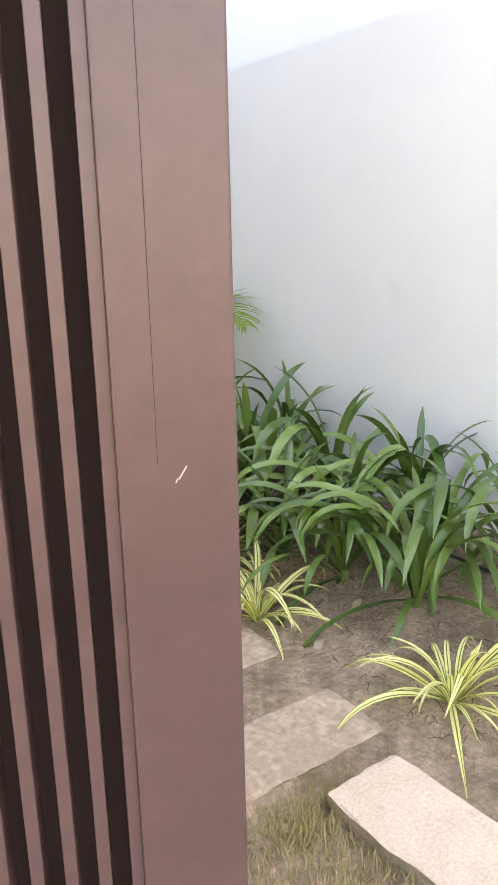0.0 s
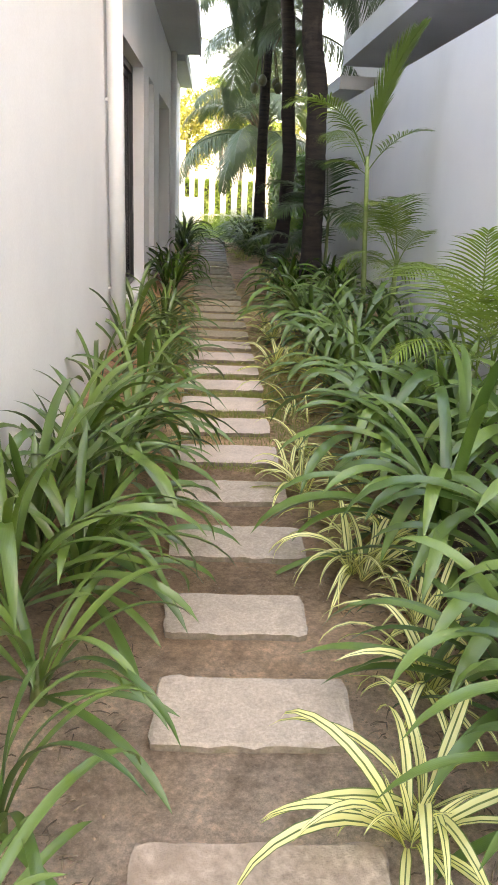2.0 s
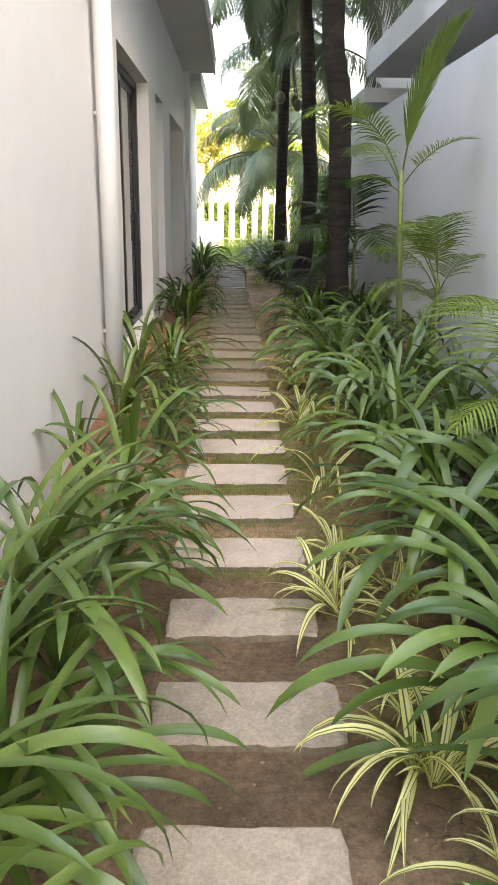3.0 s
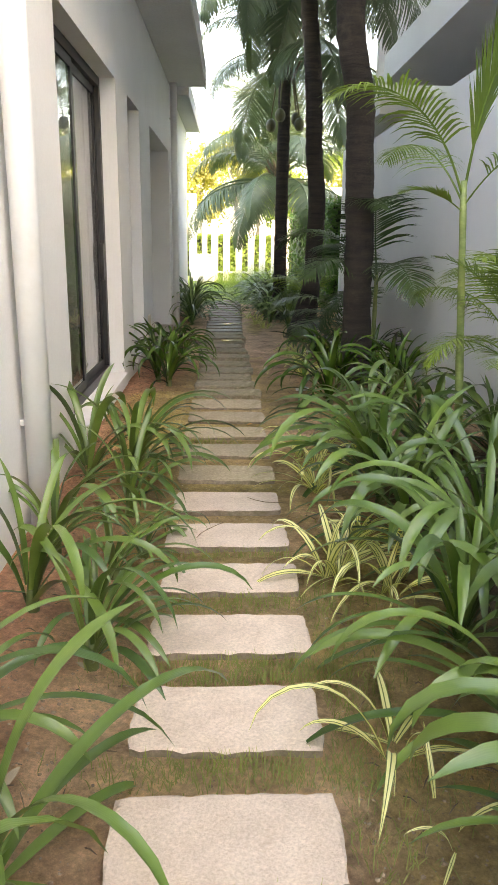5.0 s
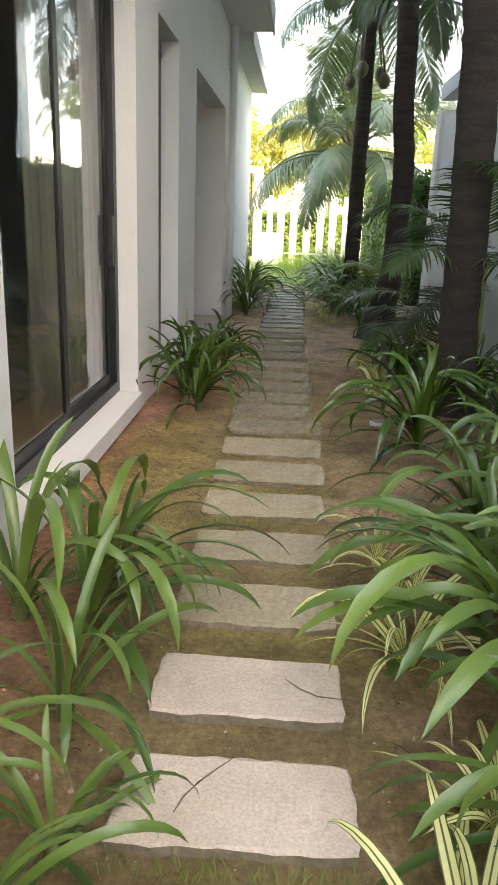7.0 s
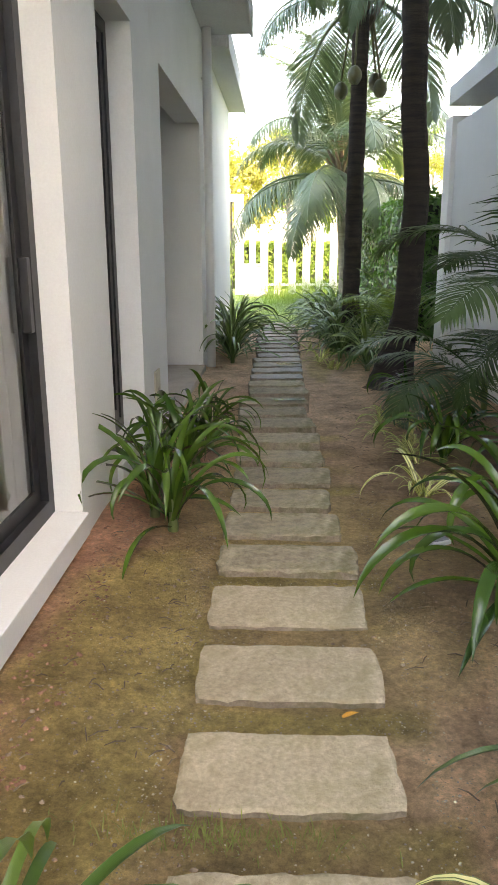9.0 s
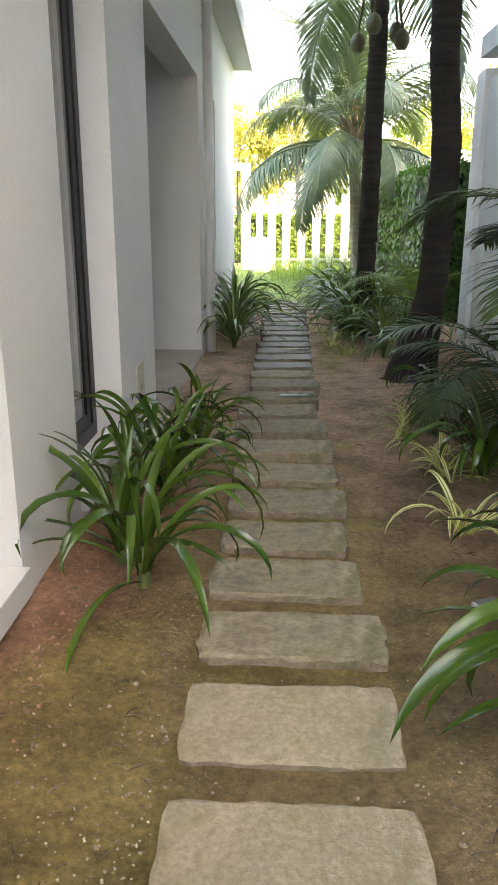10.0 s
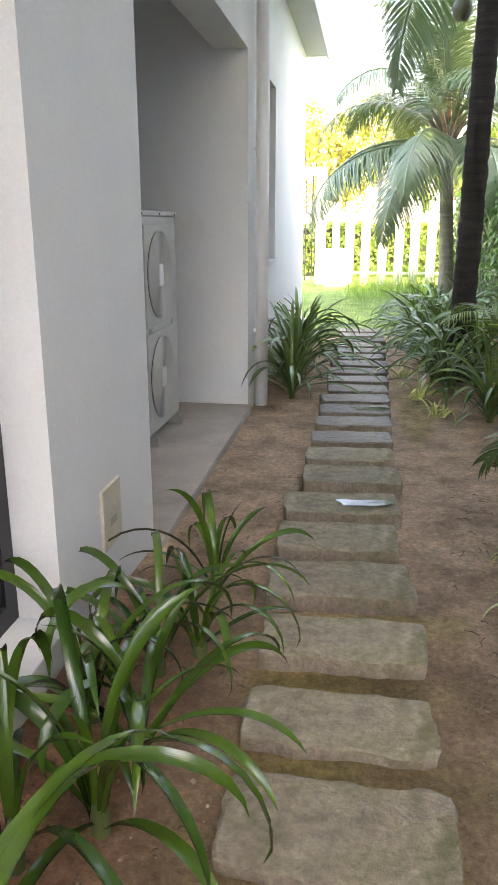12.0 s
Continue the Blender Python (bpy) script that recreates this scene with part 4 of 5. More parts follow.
def areca(x, y, stem, size, fronds, seed, meshes, label, stems=1, spread=0.0, tip=0.0):
    """fronds: for each, the way it points (degrees from +x), its lean outwards and its scale. tip: how far the stem leans along x."""
    r = rng(seed)
    p = thing("areca_palm", label, "palm", pose(x, y, soil_at(x, y) - 0.02), "young palms along the boundary wall")
    for s in range(stems):
        a = 2 * math.pi * s / max(1, stems) + 0.7
        bx, by = spread * math.cos(a), spread * math.sin(a)
        h = stem * r.uniform(0.8, 1.1) if stems > 1 else stem
        bm = bmesh.new()
        m = 8
        tube(bm, [(bx + tip * i / m, by, h * i / m) for i in range(m + 1)], [0.026 * (1 - 0.35 * i / m) * (1.12 if i % 2 else 1) for i in range(m + 1)], 8)
        part("stem", bm, M_STEM, p, "ringed yellow-green stem", True)
    for k, (turn, lean, scale) in enumerate(fronds):
        a = 2 * math.pi * (k % stems) / stems + 0.7
        shared("frond", meshes[k % len(meshes)], p, pose(tip * 0.95 + spread * math.cos(a), spread * math.sin(a), stem * 0.95 - 0.02 * k, r.uniform(-8, 8), lean, turn) @ Matrix.Diagonal((scale * size,) * 3 + (1,)))


areca(2.53, 8.0, 1.60, 1.0, ((310, -2, 1.2), (200, 4, 1.15), (110, 5, 0.9), (325, 25, 0.8), (215, 60, 0.55)), 51, [SPEAR_F] + ARECA_F, "slender young palm with a green stem and feathery fronds", tip=-0.1)
areca(2.74, 7.8, 0.8, 0.8, ((260, -8, 1.15), (100, 0, 1.15), (180, 10, 1.0), (225, -12, 1.1), (140, 0, 1.0), (280, 25, 1.0), (205, 30, 0.9), (120, 30, 0.9), (245, 45, 0.8)), 52, ARECA_F, "young areca palm with arching yellow-green fronds against white wall")
areca(2.62, 5.0, 0.42, 1.0, ((274, 5, 1.55), (98, 5, 1.5), (250, -15, 1.1), (140, -12, 1.1), (215, 5, 0.95), (300, -10, 0.9)), 53, ARECA_F, "bushy low areca palm with light green fronds", 4, 0.07)
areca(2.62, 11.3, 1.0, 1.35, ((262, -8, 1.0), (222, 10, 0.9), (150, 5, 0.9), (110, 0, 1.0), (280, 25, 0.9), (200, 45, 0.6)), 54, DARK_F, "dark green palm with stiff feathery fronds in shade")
areca(2.45, 16.0, 0.35, 1.05, ((260, 0, 1.0), (215, 0, 1.0), (185, -5, 1.0), (140, 5, 1.0), (90, 0, 1.0), (300, 15, 1.0), (240, 25, 0.9), (170, 20, 0.8)), 55, ARECA_F, "low palm with arching fronds before the hedge")
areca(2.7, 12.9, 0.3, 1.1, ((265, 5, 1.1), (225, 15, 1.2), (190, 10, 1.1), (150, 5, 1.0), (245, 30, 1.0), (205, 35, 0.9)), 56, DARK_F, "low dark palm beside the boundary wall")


def coconut(x, y, height, r0, r1, bends, seed, n, material, label, crown_scale=1.0, nuts=4, flare=1.7, hang=0.45):
    r = rng(seed)
    p = thing("coconut_palm", label, "palm tree", pose(x, y, -0.08), "tall palms by the path")
    bm = bmesh.new()
    m = 80
    pts, rad = [], []
    for i in range(m + 1):
        t = i / m
        z = height * t
        off = bends[-1][1]
        for (za, xa), (zb, xb) in zip(bends, bends[1:]):
            if z <= zb:
                off = xa + (xb - xa) * smooth_step(za, zb, z)
                break
        pts.append((off, 0.0, z))
        base = r0 + (r1 - r0) * t
        rad.append(base * (1 + (flare - 1) * max(0, 1 - z / 0.95) ** 2) * (1 + (0.012 if i % 3 else -0.018) + 0.025 * r.random()))
    tube(bm, pts, rad, 22)
    for v in bm.verts:
        a = math.atan2(v.co.y, v.co.x)
        v.co += Vector((math.cos(a), math.sin(a), 0)) * (0.010 * noise.noise((v.co.x * 14, v.co.y * 14, v.co.z * 22 + seed)) + 0.006 * noise.noise((v.co.x * 40, v.co.y * 40, v.co.z * 9)))
    part("trunk", bm, material, p, smooth=True)
    if flare > 1.2:
        bm = bmesh.new()
        for k in range(60):
            a = 2 * math.pi * r.random()
            q0 = Vector((math.cos(a), math.sin(a), 0)) * r0 * flare * 0.8
            tube(bm, [q0 + Vector((0, 0, 0.10 + 0.10 * r.random())), q0 * (1.1 + 0.15 * r.random()) + Vector((0, 0, 0.07)), q0 * (1.4 + 0.5 * r.random()) + Vector((0, 0, 0.02))], [0.010, 0.009, 0.004], 4)
        part("root_mat", bm, M_FIBRE, p, "fibrous root mat", True)
    top = Vector(pts[-1])
    bm = bmesh.new()
    for k in range(22):
        a = 2.4 * k
        d = Vector((math.cos(a), math.sin(a), 0))
        z = -0.5 + 0.04 * k
        tube(bm, [top + d * r1 * 0.7 + Vector((0, 0, z)), top + d * (r1 + 0.10) + Vector((0, 0, z + 0.22)), top + d * (r1 + 0.22) + Vector((0, 0, z + 0.42))], [0.05, 0.04, 0.022], 6)
    part("fibre_sheath", bm, M_FIBRE, p, "brown fibrous frond bases")
    turn = r.uniform(0, 360)
    for k in range(n):
        turn += 137.5 + r.uniform(-15, 15)
        pitch = -18 + 62 * k / n
        me = COCO_F[2] if k < n * 0.3 else COCO_F[0] if k < n * 0.65 else COCO_F[1]
        sc = crown_scale * r.uniform(0.85, 1.1)
        if y < 20 and height < 5.2 and math.cos(radians(turn)) < -0.1:
            sc = min(sc, (x - 0.75) / (-2.0 * math.cos(radians(turn))))
        shared("frond", me, p, Matrix.Translation(top + Vector((0, 0, 0.1 - 0.02 * k))) @ pose(0, 0, 0, r.uniform(-12, 12), pitch * 0.6, turn) @ Matrix.Diagonal((sc, sc, sc, 1)))
    for k in range(nuts):
        a = 1.9 * k + 0.6
        bm = bmesh.new()
        bmesh.ops.create_uvsphere(bm, u_segments=12, v_segments=8, radius=0.085)
        for v in bm.verts:
            v.co.z *= 1.2
            v.co += v.co.normalized() * 0.01 * math.sin(3 * math.atan2(v.co.y, v.co.x))
        c = Vector((math.cos(a) * (r1 + 0.16), math.sin(a) * (r1 + 0.16), -hang - 0.1 * (k % 2)))
        tube(bm, [Vector((0, 0, 0.1)), Vector((-c.x * 0.6, -c.y * 0.6, hang - 0.1))], [0.012, 0.022], 5)
        part("coconut", bm, M_NUT, p, "hanging green-brown coconut", True, Matrix.Translation(top + c))


# first two: unseen crowns made this dense and high to shade the far path
coconut(2.35, 10.68, 5.3, 0.127, 0.112, ((0, 0), (1.3, -0.02), (2.4, -0.06), (3.2, -0.18), (5.3, -0.36)), 61, 36, M_BARK, "tall palm with a dark ringed trunk", 1.05, 3, 1.4)
coconut(2.19, 14.3, 5.4, 0.118, 0.100, ((0, 0), (1.0, 0.12), (1.8, 0.15), (2.7, 0.08), (5.4, -0.1)), 62, 36, M_BARK, "tall palm with a dark leaning trunk and flared base", 1.05, 3, 2.1)
coconut(2.03, 17.0, 4.35, 0.108, 0.095, ((0, 0), (4, 0.02)), 63, 18, M_BARK, "dark-trunked palm shading the end of the path", 1.1, 4, 1.4, 1.05)
coconut(2.55, 24.0, 3.05, 0.130, 0.105, ((0, 0), (3, -0.15)), 64, 28, M_BARK_L, "coconut palm with pale ringed trunk and drooping fronds", 1.2, 6, 1.3)

# ---------------------------------------------------------------- far yard


def leaf_cloud(bm, uvl, r, place, size, n):
    for _ in range(n):
        q, nrm = place()
        d = Vector((r.gauss(0, 1), r.gauss(0, 1), r.gauss(0, 1))).normalized()
        a = nrm.cross(d)
        if a.length < 1e-3:
            continue
        a.normalize()
        b = (nrm + 0.7 * d).cross(a).normalized()
        s = size * r.uniform(0.6, 1.3)
        vs = [bm.verts.new(q + v) for v in (-a * s * 0.1, b * s * 0.38 + a * s * 0.4, a * s, -b * s * 0.38 + a * s * 0.4)]
        f = bm.faces.new(vs)
        for lp, uv in zip(f.loops, ((0.5, 0), (0.2, 0.5), (0.5, 1), (0.8, 0.5))):
            lp[uvl].uv = uv


def hedge(x0, x1, y0, y1, h, seed, label, leaf=None, front=0.62, count=900):
    r = rng(seed)
    p = thing("hedge", label, "hedge")
    # near-black box that fills the hedge behind its leaves
    part("twig_core", boxes((x0 + 0.1, x1 - 0.1, y0 + 0.1, y1 - 0.1, -0.1, h - 0.12)), M_CORE, p, "near-black solid core")
    bm = bmesh.new()
    uvl = bm.loops.layers.uv.new("UVMap")

    def place():
        k = r.random()
        bulge = 0.0
        if k < front:
            y, z = r.uniform(y0, y1), h * r.random()
            bulge = 0.1 * noise.noise((0, y * 1.2, z * 1.2))
            return Vector((x0 + bulge + 0.1 * r.random(), y, z)), Vector((-1, 0, 0.2))
        if k < max(front, 0.62) + 0.2 - (0.4 if front < 0.2 else 0):
            x, y = r.uniform(x0, x1), r.uniform(y0, y1)
            return Vector((x, y, h - 0.08 + 0.12 * noise.noise((x, y * 1.3, 2)) + 0.08 * r.random())), Vector((0, 0, 1))
        return Vector((r.uniform(x0, x1), y0 + 0.12 * r.random(), h * r.random())), Vector((0, -1, 0.2))
    leaf_cloud(bm, uvl, r, place, 0.075 if front > 0.2 else 0.12, int(count * max(y1 - y0, x1 - x0)))
    tagged(part("foliage", bm, leaf or L_HEDGE, p, "dense small green leaves"), kind="stuff")


hedge(2.95, 3.6, 17.8, 27.6, 2.0, 71, "clipped green hedge running to the far fence")
hedge(-6.0, 7.5, 30.6, 31.4, 1.35, 72, "low sunlit hedge behind the white fence", L_TREE, 0.05, 700)


def fence():
    f = thing("post_fence", "row of separate flat white upright fence posts", "fence")
    for i, (x, w, top) in enumerate(((0.37, 0.16, 1.83), (0.69, 0.2, 1.83), (1.06, 0.2, 1.83), (1.45, 0.2, 1.83), (1.83, 0.2, 1.83), (2.18, 0.2, 1.84), (2.56, 0.2, 1.84), (2.94, 0.2, 1.84))):
        part("post", boxes((x - w / 2, x + w / 2, 28.0, 28.12, -0.1, top), bevel=0.01), M_WHITE, f)
    part("rail", boxes((0.3, 3.1, 28.13, 28.17, 0.2, 0.26)), M_WHITE, f)
    g = thing("gate_portal", "white square gate portal with thin vertical bars", "gate")
    part("jamb", boxes((-0.1, 0.13, 27.9, 28.15, -0.1, 2.58), bevel=0.01), M_WHITE, g)
    part("jamb", boxes((-1.7, -1.5, 27.9, 28.15, -0.1, 2.58), bevel=0.01), M_WHITE, g)
    part("lintel", boxes((-1.5, -0.1, 27.9, 28.15, 2.4, 2.58), bevel=0.01), M_WHITE, g)
    for k in range(9):
        x = -1.4 + 0.15 * k
        part("bar", boxes((x, x + 0.025, 28.0, 28.03, 0.05, 2.4)), M_LOUVRE, g)
    c = thing("utility_cabinet", "low white cabinet standing beside the gate", "cabinet")
    part("body", boxes((0.16, 0.66, 27.2, 27.6, -0.08, 0.76), bevel=0.01), M_WHITE, c)
    part("top", boxes((0.13, 0.69, 27.17, 27.63, 0.76, 0.80), bevel=0.006), M_WHITE, c)
    part("door", boxes((0.2, 0.62, 27.18, 27.199, 0.03, 0.72), bevel=0.003), M_WHITE, c)
    q = thing("white_pergola", "white square frame structure beyond the hedge", "pergola")
    for x in (4.2, 7.2):
        part("column", boxes((x, x + 0.3, 36.0, 36.3, -0.1, 3.0)), M_WHITE, q)
    part("beam", boxes((4.2, 7.5, 35.98, 36.32, 3.0, 3.3)), M_WHITE, q)


fence()


def tree(x, y, h, spread, seed, material, label, leaves=5200):
    r = rng(seed)
    t = thing("garden_tree", label, "tree", pose(x, y, -0.1), "trees beyond the fence")
    bm = bmesh.new()
    tube(bm, [(0, 0, 0), (0.08, 0, h * 0.25), (0.02, 0.05, h * 0.5), (0.1, 0, h * 0.8)], [0.13, 0.1, 0.08, 0.03], 8)
    tips = []
    for k in range(9):
        a = 2.4 * k
        z = h * (0.3 + 0.05 * k)
        e = Vector((math.cos(a) * spread * r.uniform(0.5, 0.9), math.sin(a) * spread * r.uniform(0.5, 0.9), z + h * r.uniform(0.1, 0.3)))
        tube(bm, [(0.05, 0, z), (e.x * 0.5, e.y * 0.5, z + 0.4 * (e.z - z)), e], [0.045, 0.03, 0.012], 5)
        tips.append(e)
    part("trunk", bm, M_BARK_L, t, "pale branching trunk", True)
    tips += [Vector((0.1, 0, h * 0.85)), Vector((0, 0, h * 0.7))]
    bm = bmesh.new()
    uvl = bm.loops.layers.uv.new("UVMap")
    clumps = [(c + Vector((r.gauss(0, 0.35), r.gauss(0, 0.35), r.gauss(0, 0.3))), r.uniform(0.25, 0.6)) for c in tips for _ in range(3)]

    def place():
        c, s = r.choice(clumps)
        d = Vector((r.gauss(0, 1), r.gauss(0, 1), r.gauss(0, 0.7))).normalized()
        return c + d * s * r.random() ** 0.4, (d + Vector((0, 0, 0.5))).normalized()
    leaf_cloud(bm, uvl, r, place, 0.115, leaves)
    tagged(part("crown", bm, material, t, "loose crown of small leaves"), kind="stuff")


for i, (x, y, h, s, mat, lab) in enumerate((
        (-0.6, 34, 4.6, 1.5, L_YELLOW, "slender tree with sunlit yellow leaves"), (1.4, 37, 5.4, 1.9, L_YELLOW, "airy tree with golden backlit leaves"),
        (3.6, 34.5, 4.2, 1.5, L_TREE, "small tree with light green leaves"), (-2.8, 39, 6.0, 2.2, L_TREE, "leafy green tree behind the gate"),
        (5.8, 40, 6.0, 2.2, L_YELLOW, "spreading tree with yellowish leaves"), (2.6, 45, 7.0, 2.6, L_TREE, "tall leafy tree in the distance"), (-0.5, 48, 7.0, 2.8, L_YELLOW, "distant tree with yellow-green crown"),
        (8.5, 46, 7.5, 2.8, L_TREE, "distant broad green tree"), (-6.0, 47, 7.0, 2.8, L_TREE, "distant leafy green tree beyond the fence"))):
    tree(x, y, h, s, 80 + i, mat, lab)


def blades(name, material, label, category, seed, n, area, size, avoid=True):
    """Grass: uncountable thin blades."""
    r = rng(seed)
    bm = bmesh.new()
    uvl = bm.loops.layers.uv.new("UVMap")
    k = 0
    while k < n:
        x, y = area(r)
        if avoid and 0.87 < x < 1.46 and 1.3 < y < 19.6 and any(a - 0.01 < y < b + 0.01 for a, b, _, _ in STONES):
            continue
        a = r.uniform(0, 2 * math.pi)
        tilt = r.uniform(0.1, 0.9)
        s = size * r.uniform(0.5, 1.3)
        blade(bm, uvl, (x, y, soil_at(x, y) - 0.004), Vector((math.cos(a) * tilt, math.sin(a) * tilt, 1)), Vector((-math.cos(a), -math.sin(a), tilt)), s, 0.0035 + 0.03 * s * 0.06, 60, 2, 0.1, 0.2)
        k += 1
    tagged(part(name, bm, material), label, category, kind="stuff")


def near(spots):
    def pick(r):
        cx, cy, sx, sy = r.choice(spots)
        return r.gauss(cx, sx), r.gauss(cy, sy)
    return pick


blades("grass", L_GRASS, "short sparse green grass between the stones", "grass", 901, 5600, near(((1.2, 5.01, 0.2, 0.018), (1.2, 5.45, 0.2, 0.018), (1.2, 5.93, 0.2, 0.016), (1.25, 6.36, 0.2, 0.014), (1.2, 4.53, 0.2, 0.016), (1.2, 6.77, 0.2, 0.016), (1.52, 5.2, 0.05, 0.5), (1.65, 5.6, 0.12, 0.35), (1.7, 6.3, 0.15, 0.3), (1.55, 6.0, 0.08, 0.4), (1.35, 5.88, 0.12, 0.03), (1.3, 5.4, 0.2, 0.04), (1.55, 4.9, 0.08, 0.4), (1.2, 4.85, 0.2, 0.05), (1.2, 5.87, 0.22, 0.03), (1.15, 5.83, 0.2, 0.015), (1.62, 6.1, 0.1, 0.5), (1.5, 5.5, 0.03, 0.5), (1.1, 5.4, 0.2, 0.03), (1.2, 6.3, 0.2, 0.03), (1.0, 8.55, 0.15, 0.03))), 0.045)
blades("dry_grass", L_STRAW, "dry straw-coloured grass beside the gate", "grass", 902, 4200, near(((1.0, 1.05, 0.1, 0.16), (0.9, 0.85, 0.14, 0.16), (1.05, 1.28, 0.12, 0.06))), 0.038)
blades("lawn_grass", L_LAWN, "bright green lawn beyond the path", "grass", 903, 5000, lambda r: (r.uniform(-0.3, 3.0), r.uniform(19.7, 27.5)), 0.13, False)


blades("tall_grass", L_LAWN, "tall bright green ornamental grass before the fence", "grass", 904, 1800, lambda r: (r.uniform(0.75, 2.6), r.uniform(24.0, 27.2)), 0.6, False)


def lumps(name, material, label, category, seed, n, area, sizes, sink):
    """Small irregular lumps strewn on the soil, never on the stones."""
    r = rng(seed)
    bm = bmesh.new()
    while n > 0:
        x, y = area(r)
        if not (0.33 < x < 2.9) or (0.85 < x < 1.49 and any(a - 0.02 < y < b + 0.02 for a, b, _, _ in STONES)):
            continue
        n -= 1
        s = r.choice(sizes) * r.uniform(0.6, 1.4)
        c = Vector((x, y, soil_at(x, y) - sink * s))
        turn = Matrix.Rotation(r.uniform(0, 6.28), 3, "Z")
        ring = [bm.verts.new(c + turn @ Vector((math.cos(a) * s * r.uniform(0.7, 1.2), math.sin(a) * s * r.uniform(0.7, 1.2), r.uniform(-0.1, 0.2) * s))) for a in (0, 1.05, 2.1, 3.14, 4.2, 5.2)]
        top = bm.verts.new(c + Vector((r.uniform(-0.3, 0.3) * s, r.uniform(-0.3, 0.3) * s, s * r.uniform(0.5, 0.9))))
        for i in range(6):
            bm.faces.new((ring[i], ring[(i + 1) % 6], top))
    tagged(part(name, bm, material), label, category, kind="stuff")


lumps("gravel", M_PEBBLE, "scattered small pale pebbles on the soil", "pebbles", 77, 9000, lambda r: (r.choice((0.86, 1.47)) + r.gauss(0, 0.07) if r.random() < 0.4 else r.uniform(0.4, 2.5), r.gauss(9.2, 1.6) if r.random() < 0.6 else r.uniform(0.8, 14)), (0.0014, 0.0018, 0.0022, 0.0026, 0.0034), 0.1)
lumps("husk_specks", M_HUSK, "tiny pale husks and chips strewn over the soil", "debris", 83, 2200, lambda r: (r.choice((0.84, 1.49)) + r.gauss(0, 0.06) if r.random() < 0.4 else r.uniform(0.4, 2.2), r.gauss(8.9, 0.9) if r.random() < 0.75 else r.uniform(6, 12.5)), (0.0014, 0.0018, 0.0024, 0.0034), 0.1)
lumps("soil_clods", M_CLOD, "crumbly brown clods of loose soil", "soil", 78, 7000, lambda r: ((r.uniform(1.5, 2.7), r.uniform(1.0, 5.5)) if r.random() < 0.45 else (r.uniform(0.35, 0.86), r.uniform(1.5, 12.6)) if r.random() < 0.5 else (r.uniform(0.85, 2.6), r.uniform(1.2, 15))), (0.003, 0.004, 0.005, 0.007, 0.009), 0.25)


def litter():
    r = rng(79)
    bm = bmesh.new()
    for k in range(2600):
        side = r.random()
        x = r.uniform(1.55, 2.8) if side < 0.75 else r.uniform(0.35, 0.85)
        y = r.uniform(1.2, 3.6) if r.random() < 0.55 else r.uniform(3, 14)
        a, s = r.uniform(0, 6.28), r.uniform(0.02, 0.06)
        z = soil_at(x, y) + 0.004
        d = Vector((math.cos(a), math.sin(a), r.uniform(-.1, .2))) * s
        tube(bm, [(x, y, z), Vector((x, y, z + 0.006)) + d * 0.5, Vector((x, y, z)) + d], [0.0018, 0.0025, 0.001], 3, False)
    tagged(part("plant_litter", bm, M_TWIG), "dry brown twigs and leaf scraps on soil", "litter", kind="stuff")


litter()


def hose():
    bm = bmesh.new()
    pts = [(2.5 + 0.12 * math.sin(1.3 * y) + 0.05 * math.sin(3 * y), y, soil_at(2.5, y) + 0.02) for y in [1.4 + 0.2 * k for k in range(22)]]
    tube(bm, pts, 0.009, 6)
    tagged(part("garden_hose", bm, M_HOSE, smooth=True), "thin black irrigation hose lying on the soil", "hose")


hose()


def garden_light(x, y):
    z = soil_at(x, y)
    g = thing("garden_floodlight", "small white-rimmed square garden floodlight lying on soil", "lamp", pose(x, y, z - 0.005, 0, 0, 25))
    part("housing", boxes((-0.05, 0.05, -0.038, 0.038, 0.0, 0.03), bevel=0.006), M_PIPE, g)
    part("lens", boxes((-0.042, 0.042, -0.03, 0.03, 0.0305, 0.034)), M_LAMPBOX, g, "grey glass lens")
    part("stake", boxes((-0.01, 0.01, -0.01, 0.01, -0.08, -0.001)), M_LAMPBOX, g)


garden_light(1.82, 10.28)


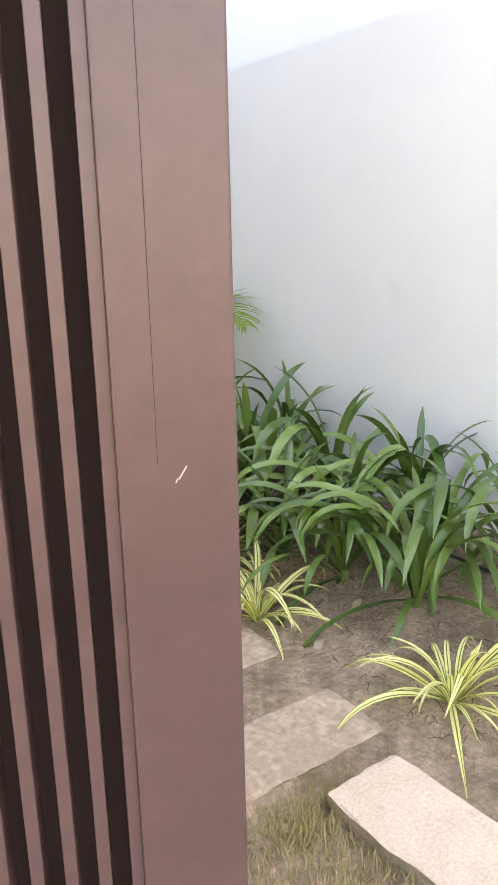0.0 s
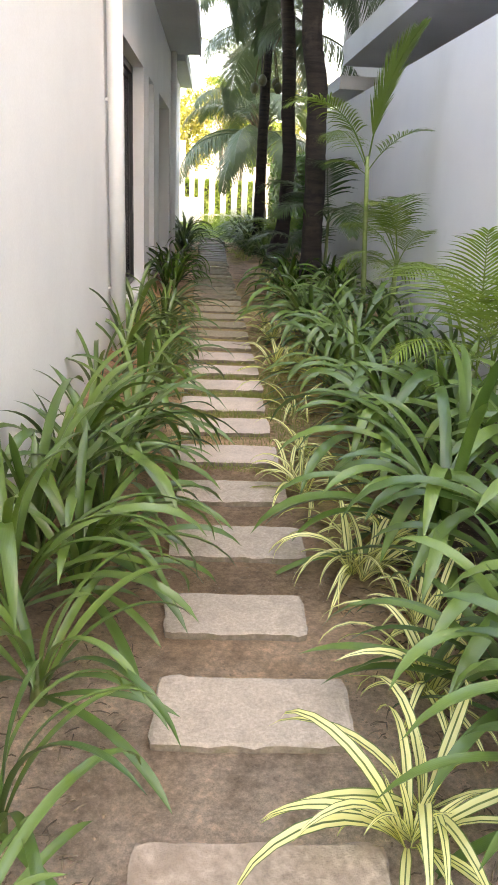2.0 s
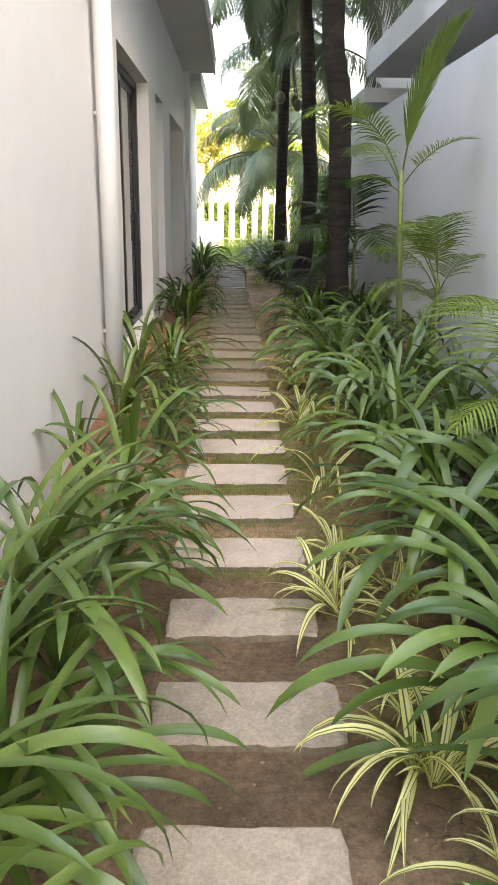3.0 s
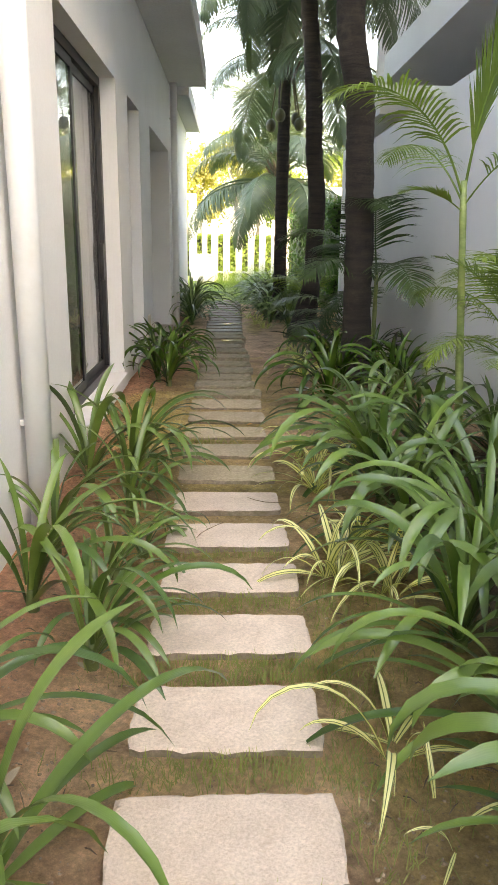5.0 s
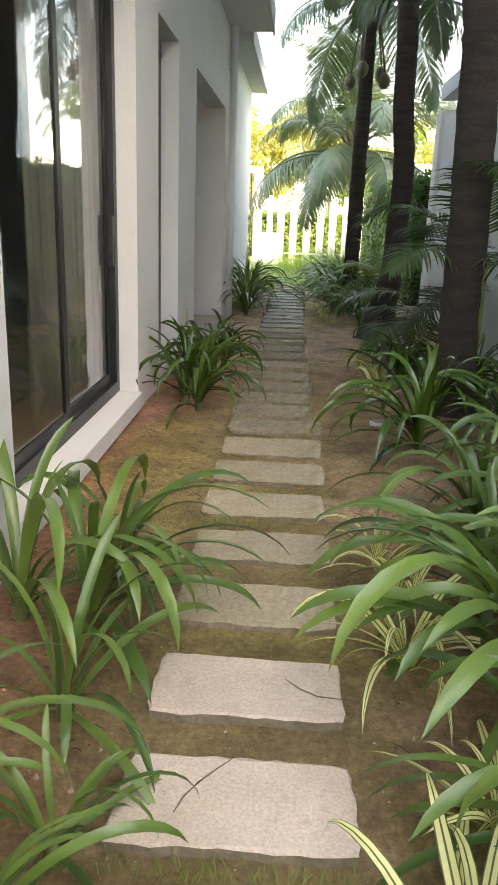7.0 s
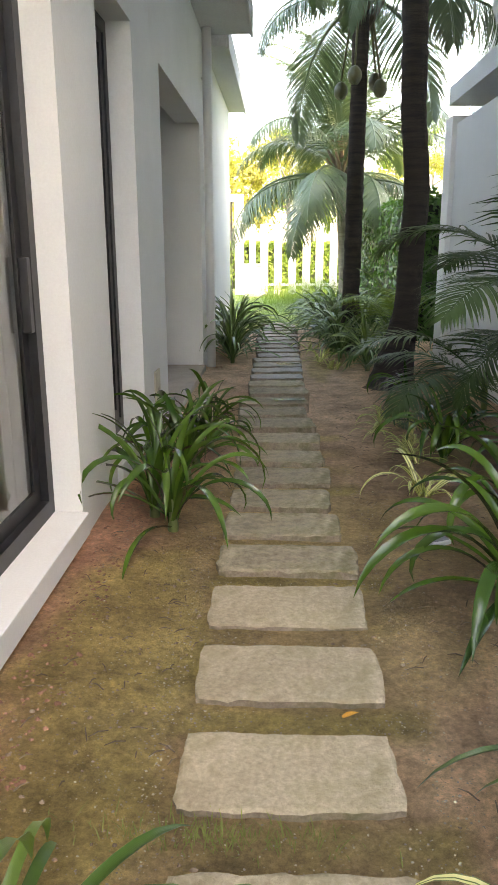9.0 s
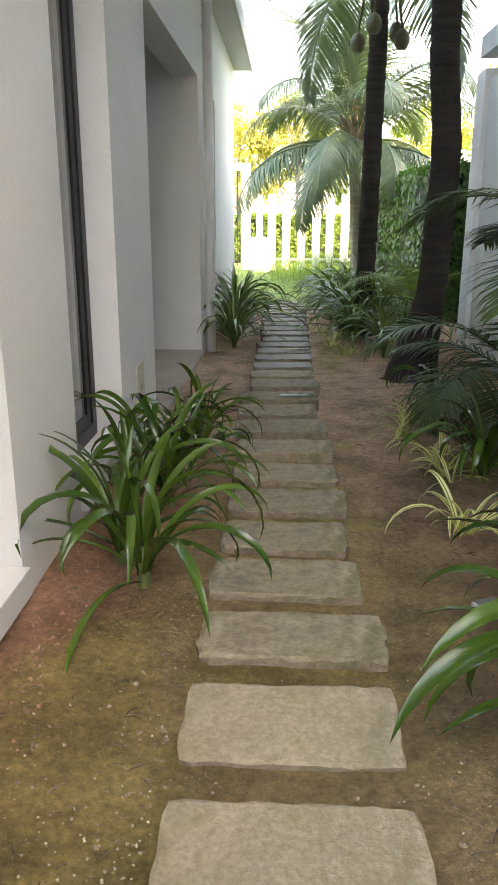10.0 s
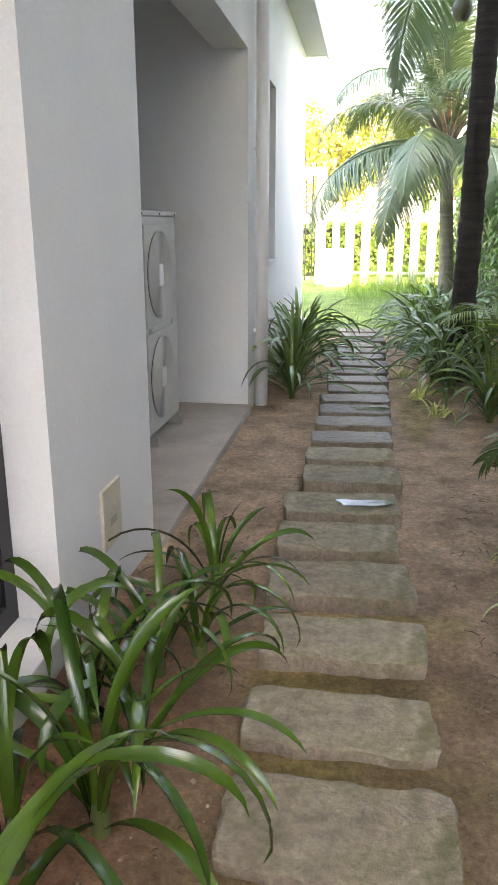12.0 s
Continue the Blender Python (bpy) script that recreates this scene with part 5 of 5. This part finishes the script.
lumps("terracotta_chips", M_CHIP, "reddish clay chips and bark along the wall", "chips", 81, 900, lambda r: (r.uniform(0.33, 0.5), r.uniform(8.0, 12.5)), (0.003, 0.005, 0.007, 0.010), 0.2)


def fallen_leaf(x, y, length, turn, material, label, z=0.006):
    bm = bmesh.new()
    uvl = bm.loops.layers.uv.new("UVMap")
    blade(bm, uvl, (0, 0, 0), Vector((1, 0, 0.25)), Vector((-0.2, 0, 1)), length, length * 0.4, 30, 6, 0.15, 0.35)
    ob = part("fallen_leaf", bm, material, at=pose(x, y, soil_at(x, y) + z, 0, 0, turn))
    tagged(ob, label, "leaf", "fallen leaves")


fallen_leaf(1.30, 9.00, 0.05, 20, M_ORANGE, "small curled orange fallen leaf on the soil")
fallen_leaf(0.62, 5.35, 0.07, 70, M_DRY, "dry curled brown leaf on the soil")
fallen_leaf(0.72, 5.9, 0.05, 140, M_DRY, "dry curled brown leaf on the soil")
fallen_leaf(1.9, 2.05, 0.09, 30, M_DRY, "dry curled brown leaf on the soil")
fallen_leaf(1.68, 1.95, 0.05, 200, M_DRY, "dry curled brown leaf on the soil")
fallen_leaf(0.40, 15.6, 0.16, 300, M_CHIP, "reddish dry leaf sheath at the foot of the pipe")


def chip_of_stone(x, y):
    bm = boxes((-0.022, 0.022, -0.014, 0.014, -0.01, 0.018), bevel=0.004)
    tagged(part("stone_fragment", bm, M_PEBBLE, at=pose(x, y, soil_at(x, y), 8, 12, 35)), "small pale broken stone fragment on soil", "stone")


chip_of_stone(1.62, 1.94)


def fallen_twig(pts, z, label):
    bm = bmesh.new()
    tube(bm, [(x, y, z) for x, y in pts], [0.0012, 0.0022, 0.002, 0.0015, 0.0008], 5)
    tagged(part("fallen_twig", bm, M_TWIG, smooth=True), label, "twig")


fallen_twig(((1.03, 6.90), (1.045, 6.95), (1.075, 7.0), (1.115, 7.05), (1.15, 7.09)), 0.034, "thin curved brown twig lying on a stepping stone")
fallen_twig(((1.27, 7.42), (1.31, 7.38), (1.36, 7.35), (1.42, 7.345), (1.47, 7.34)), 0.040, "thin dry stalk lying across a stepping stone")
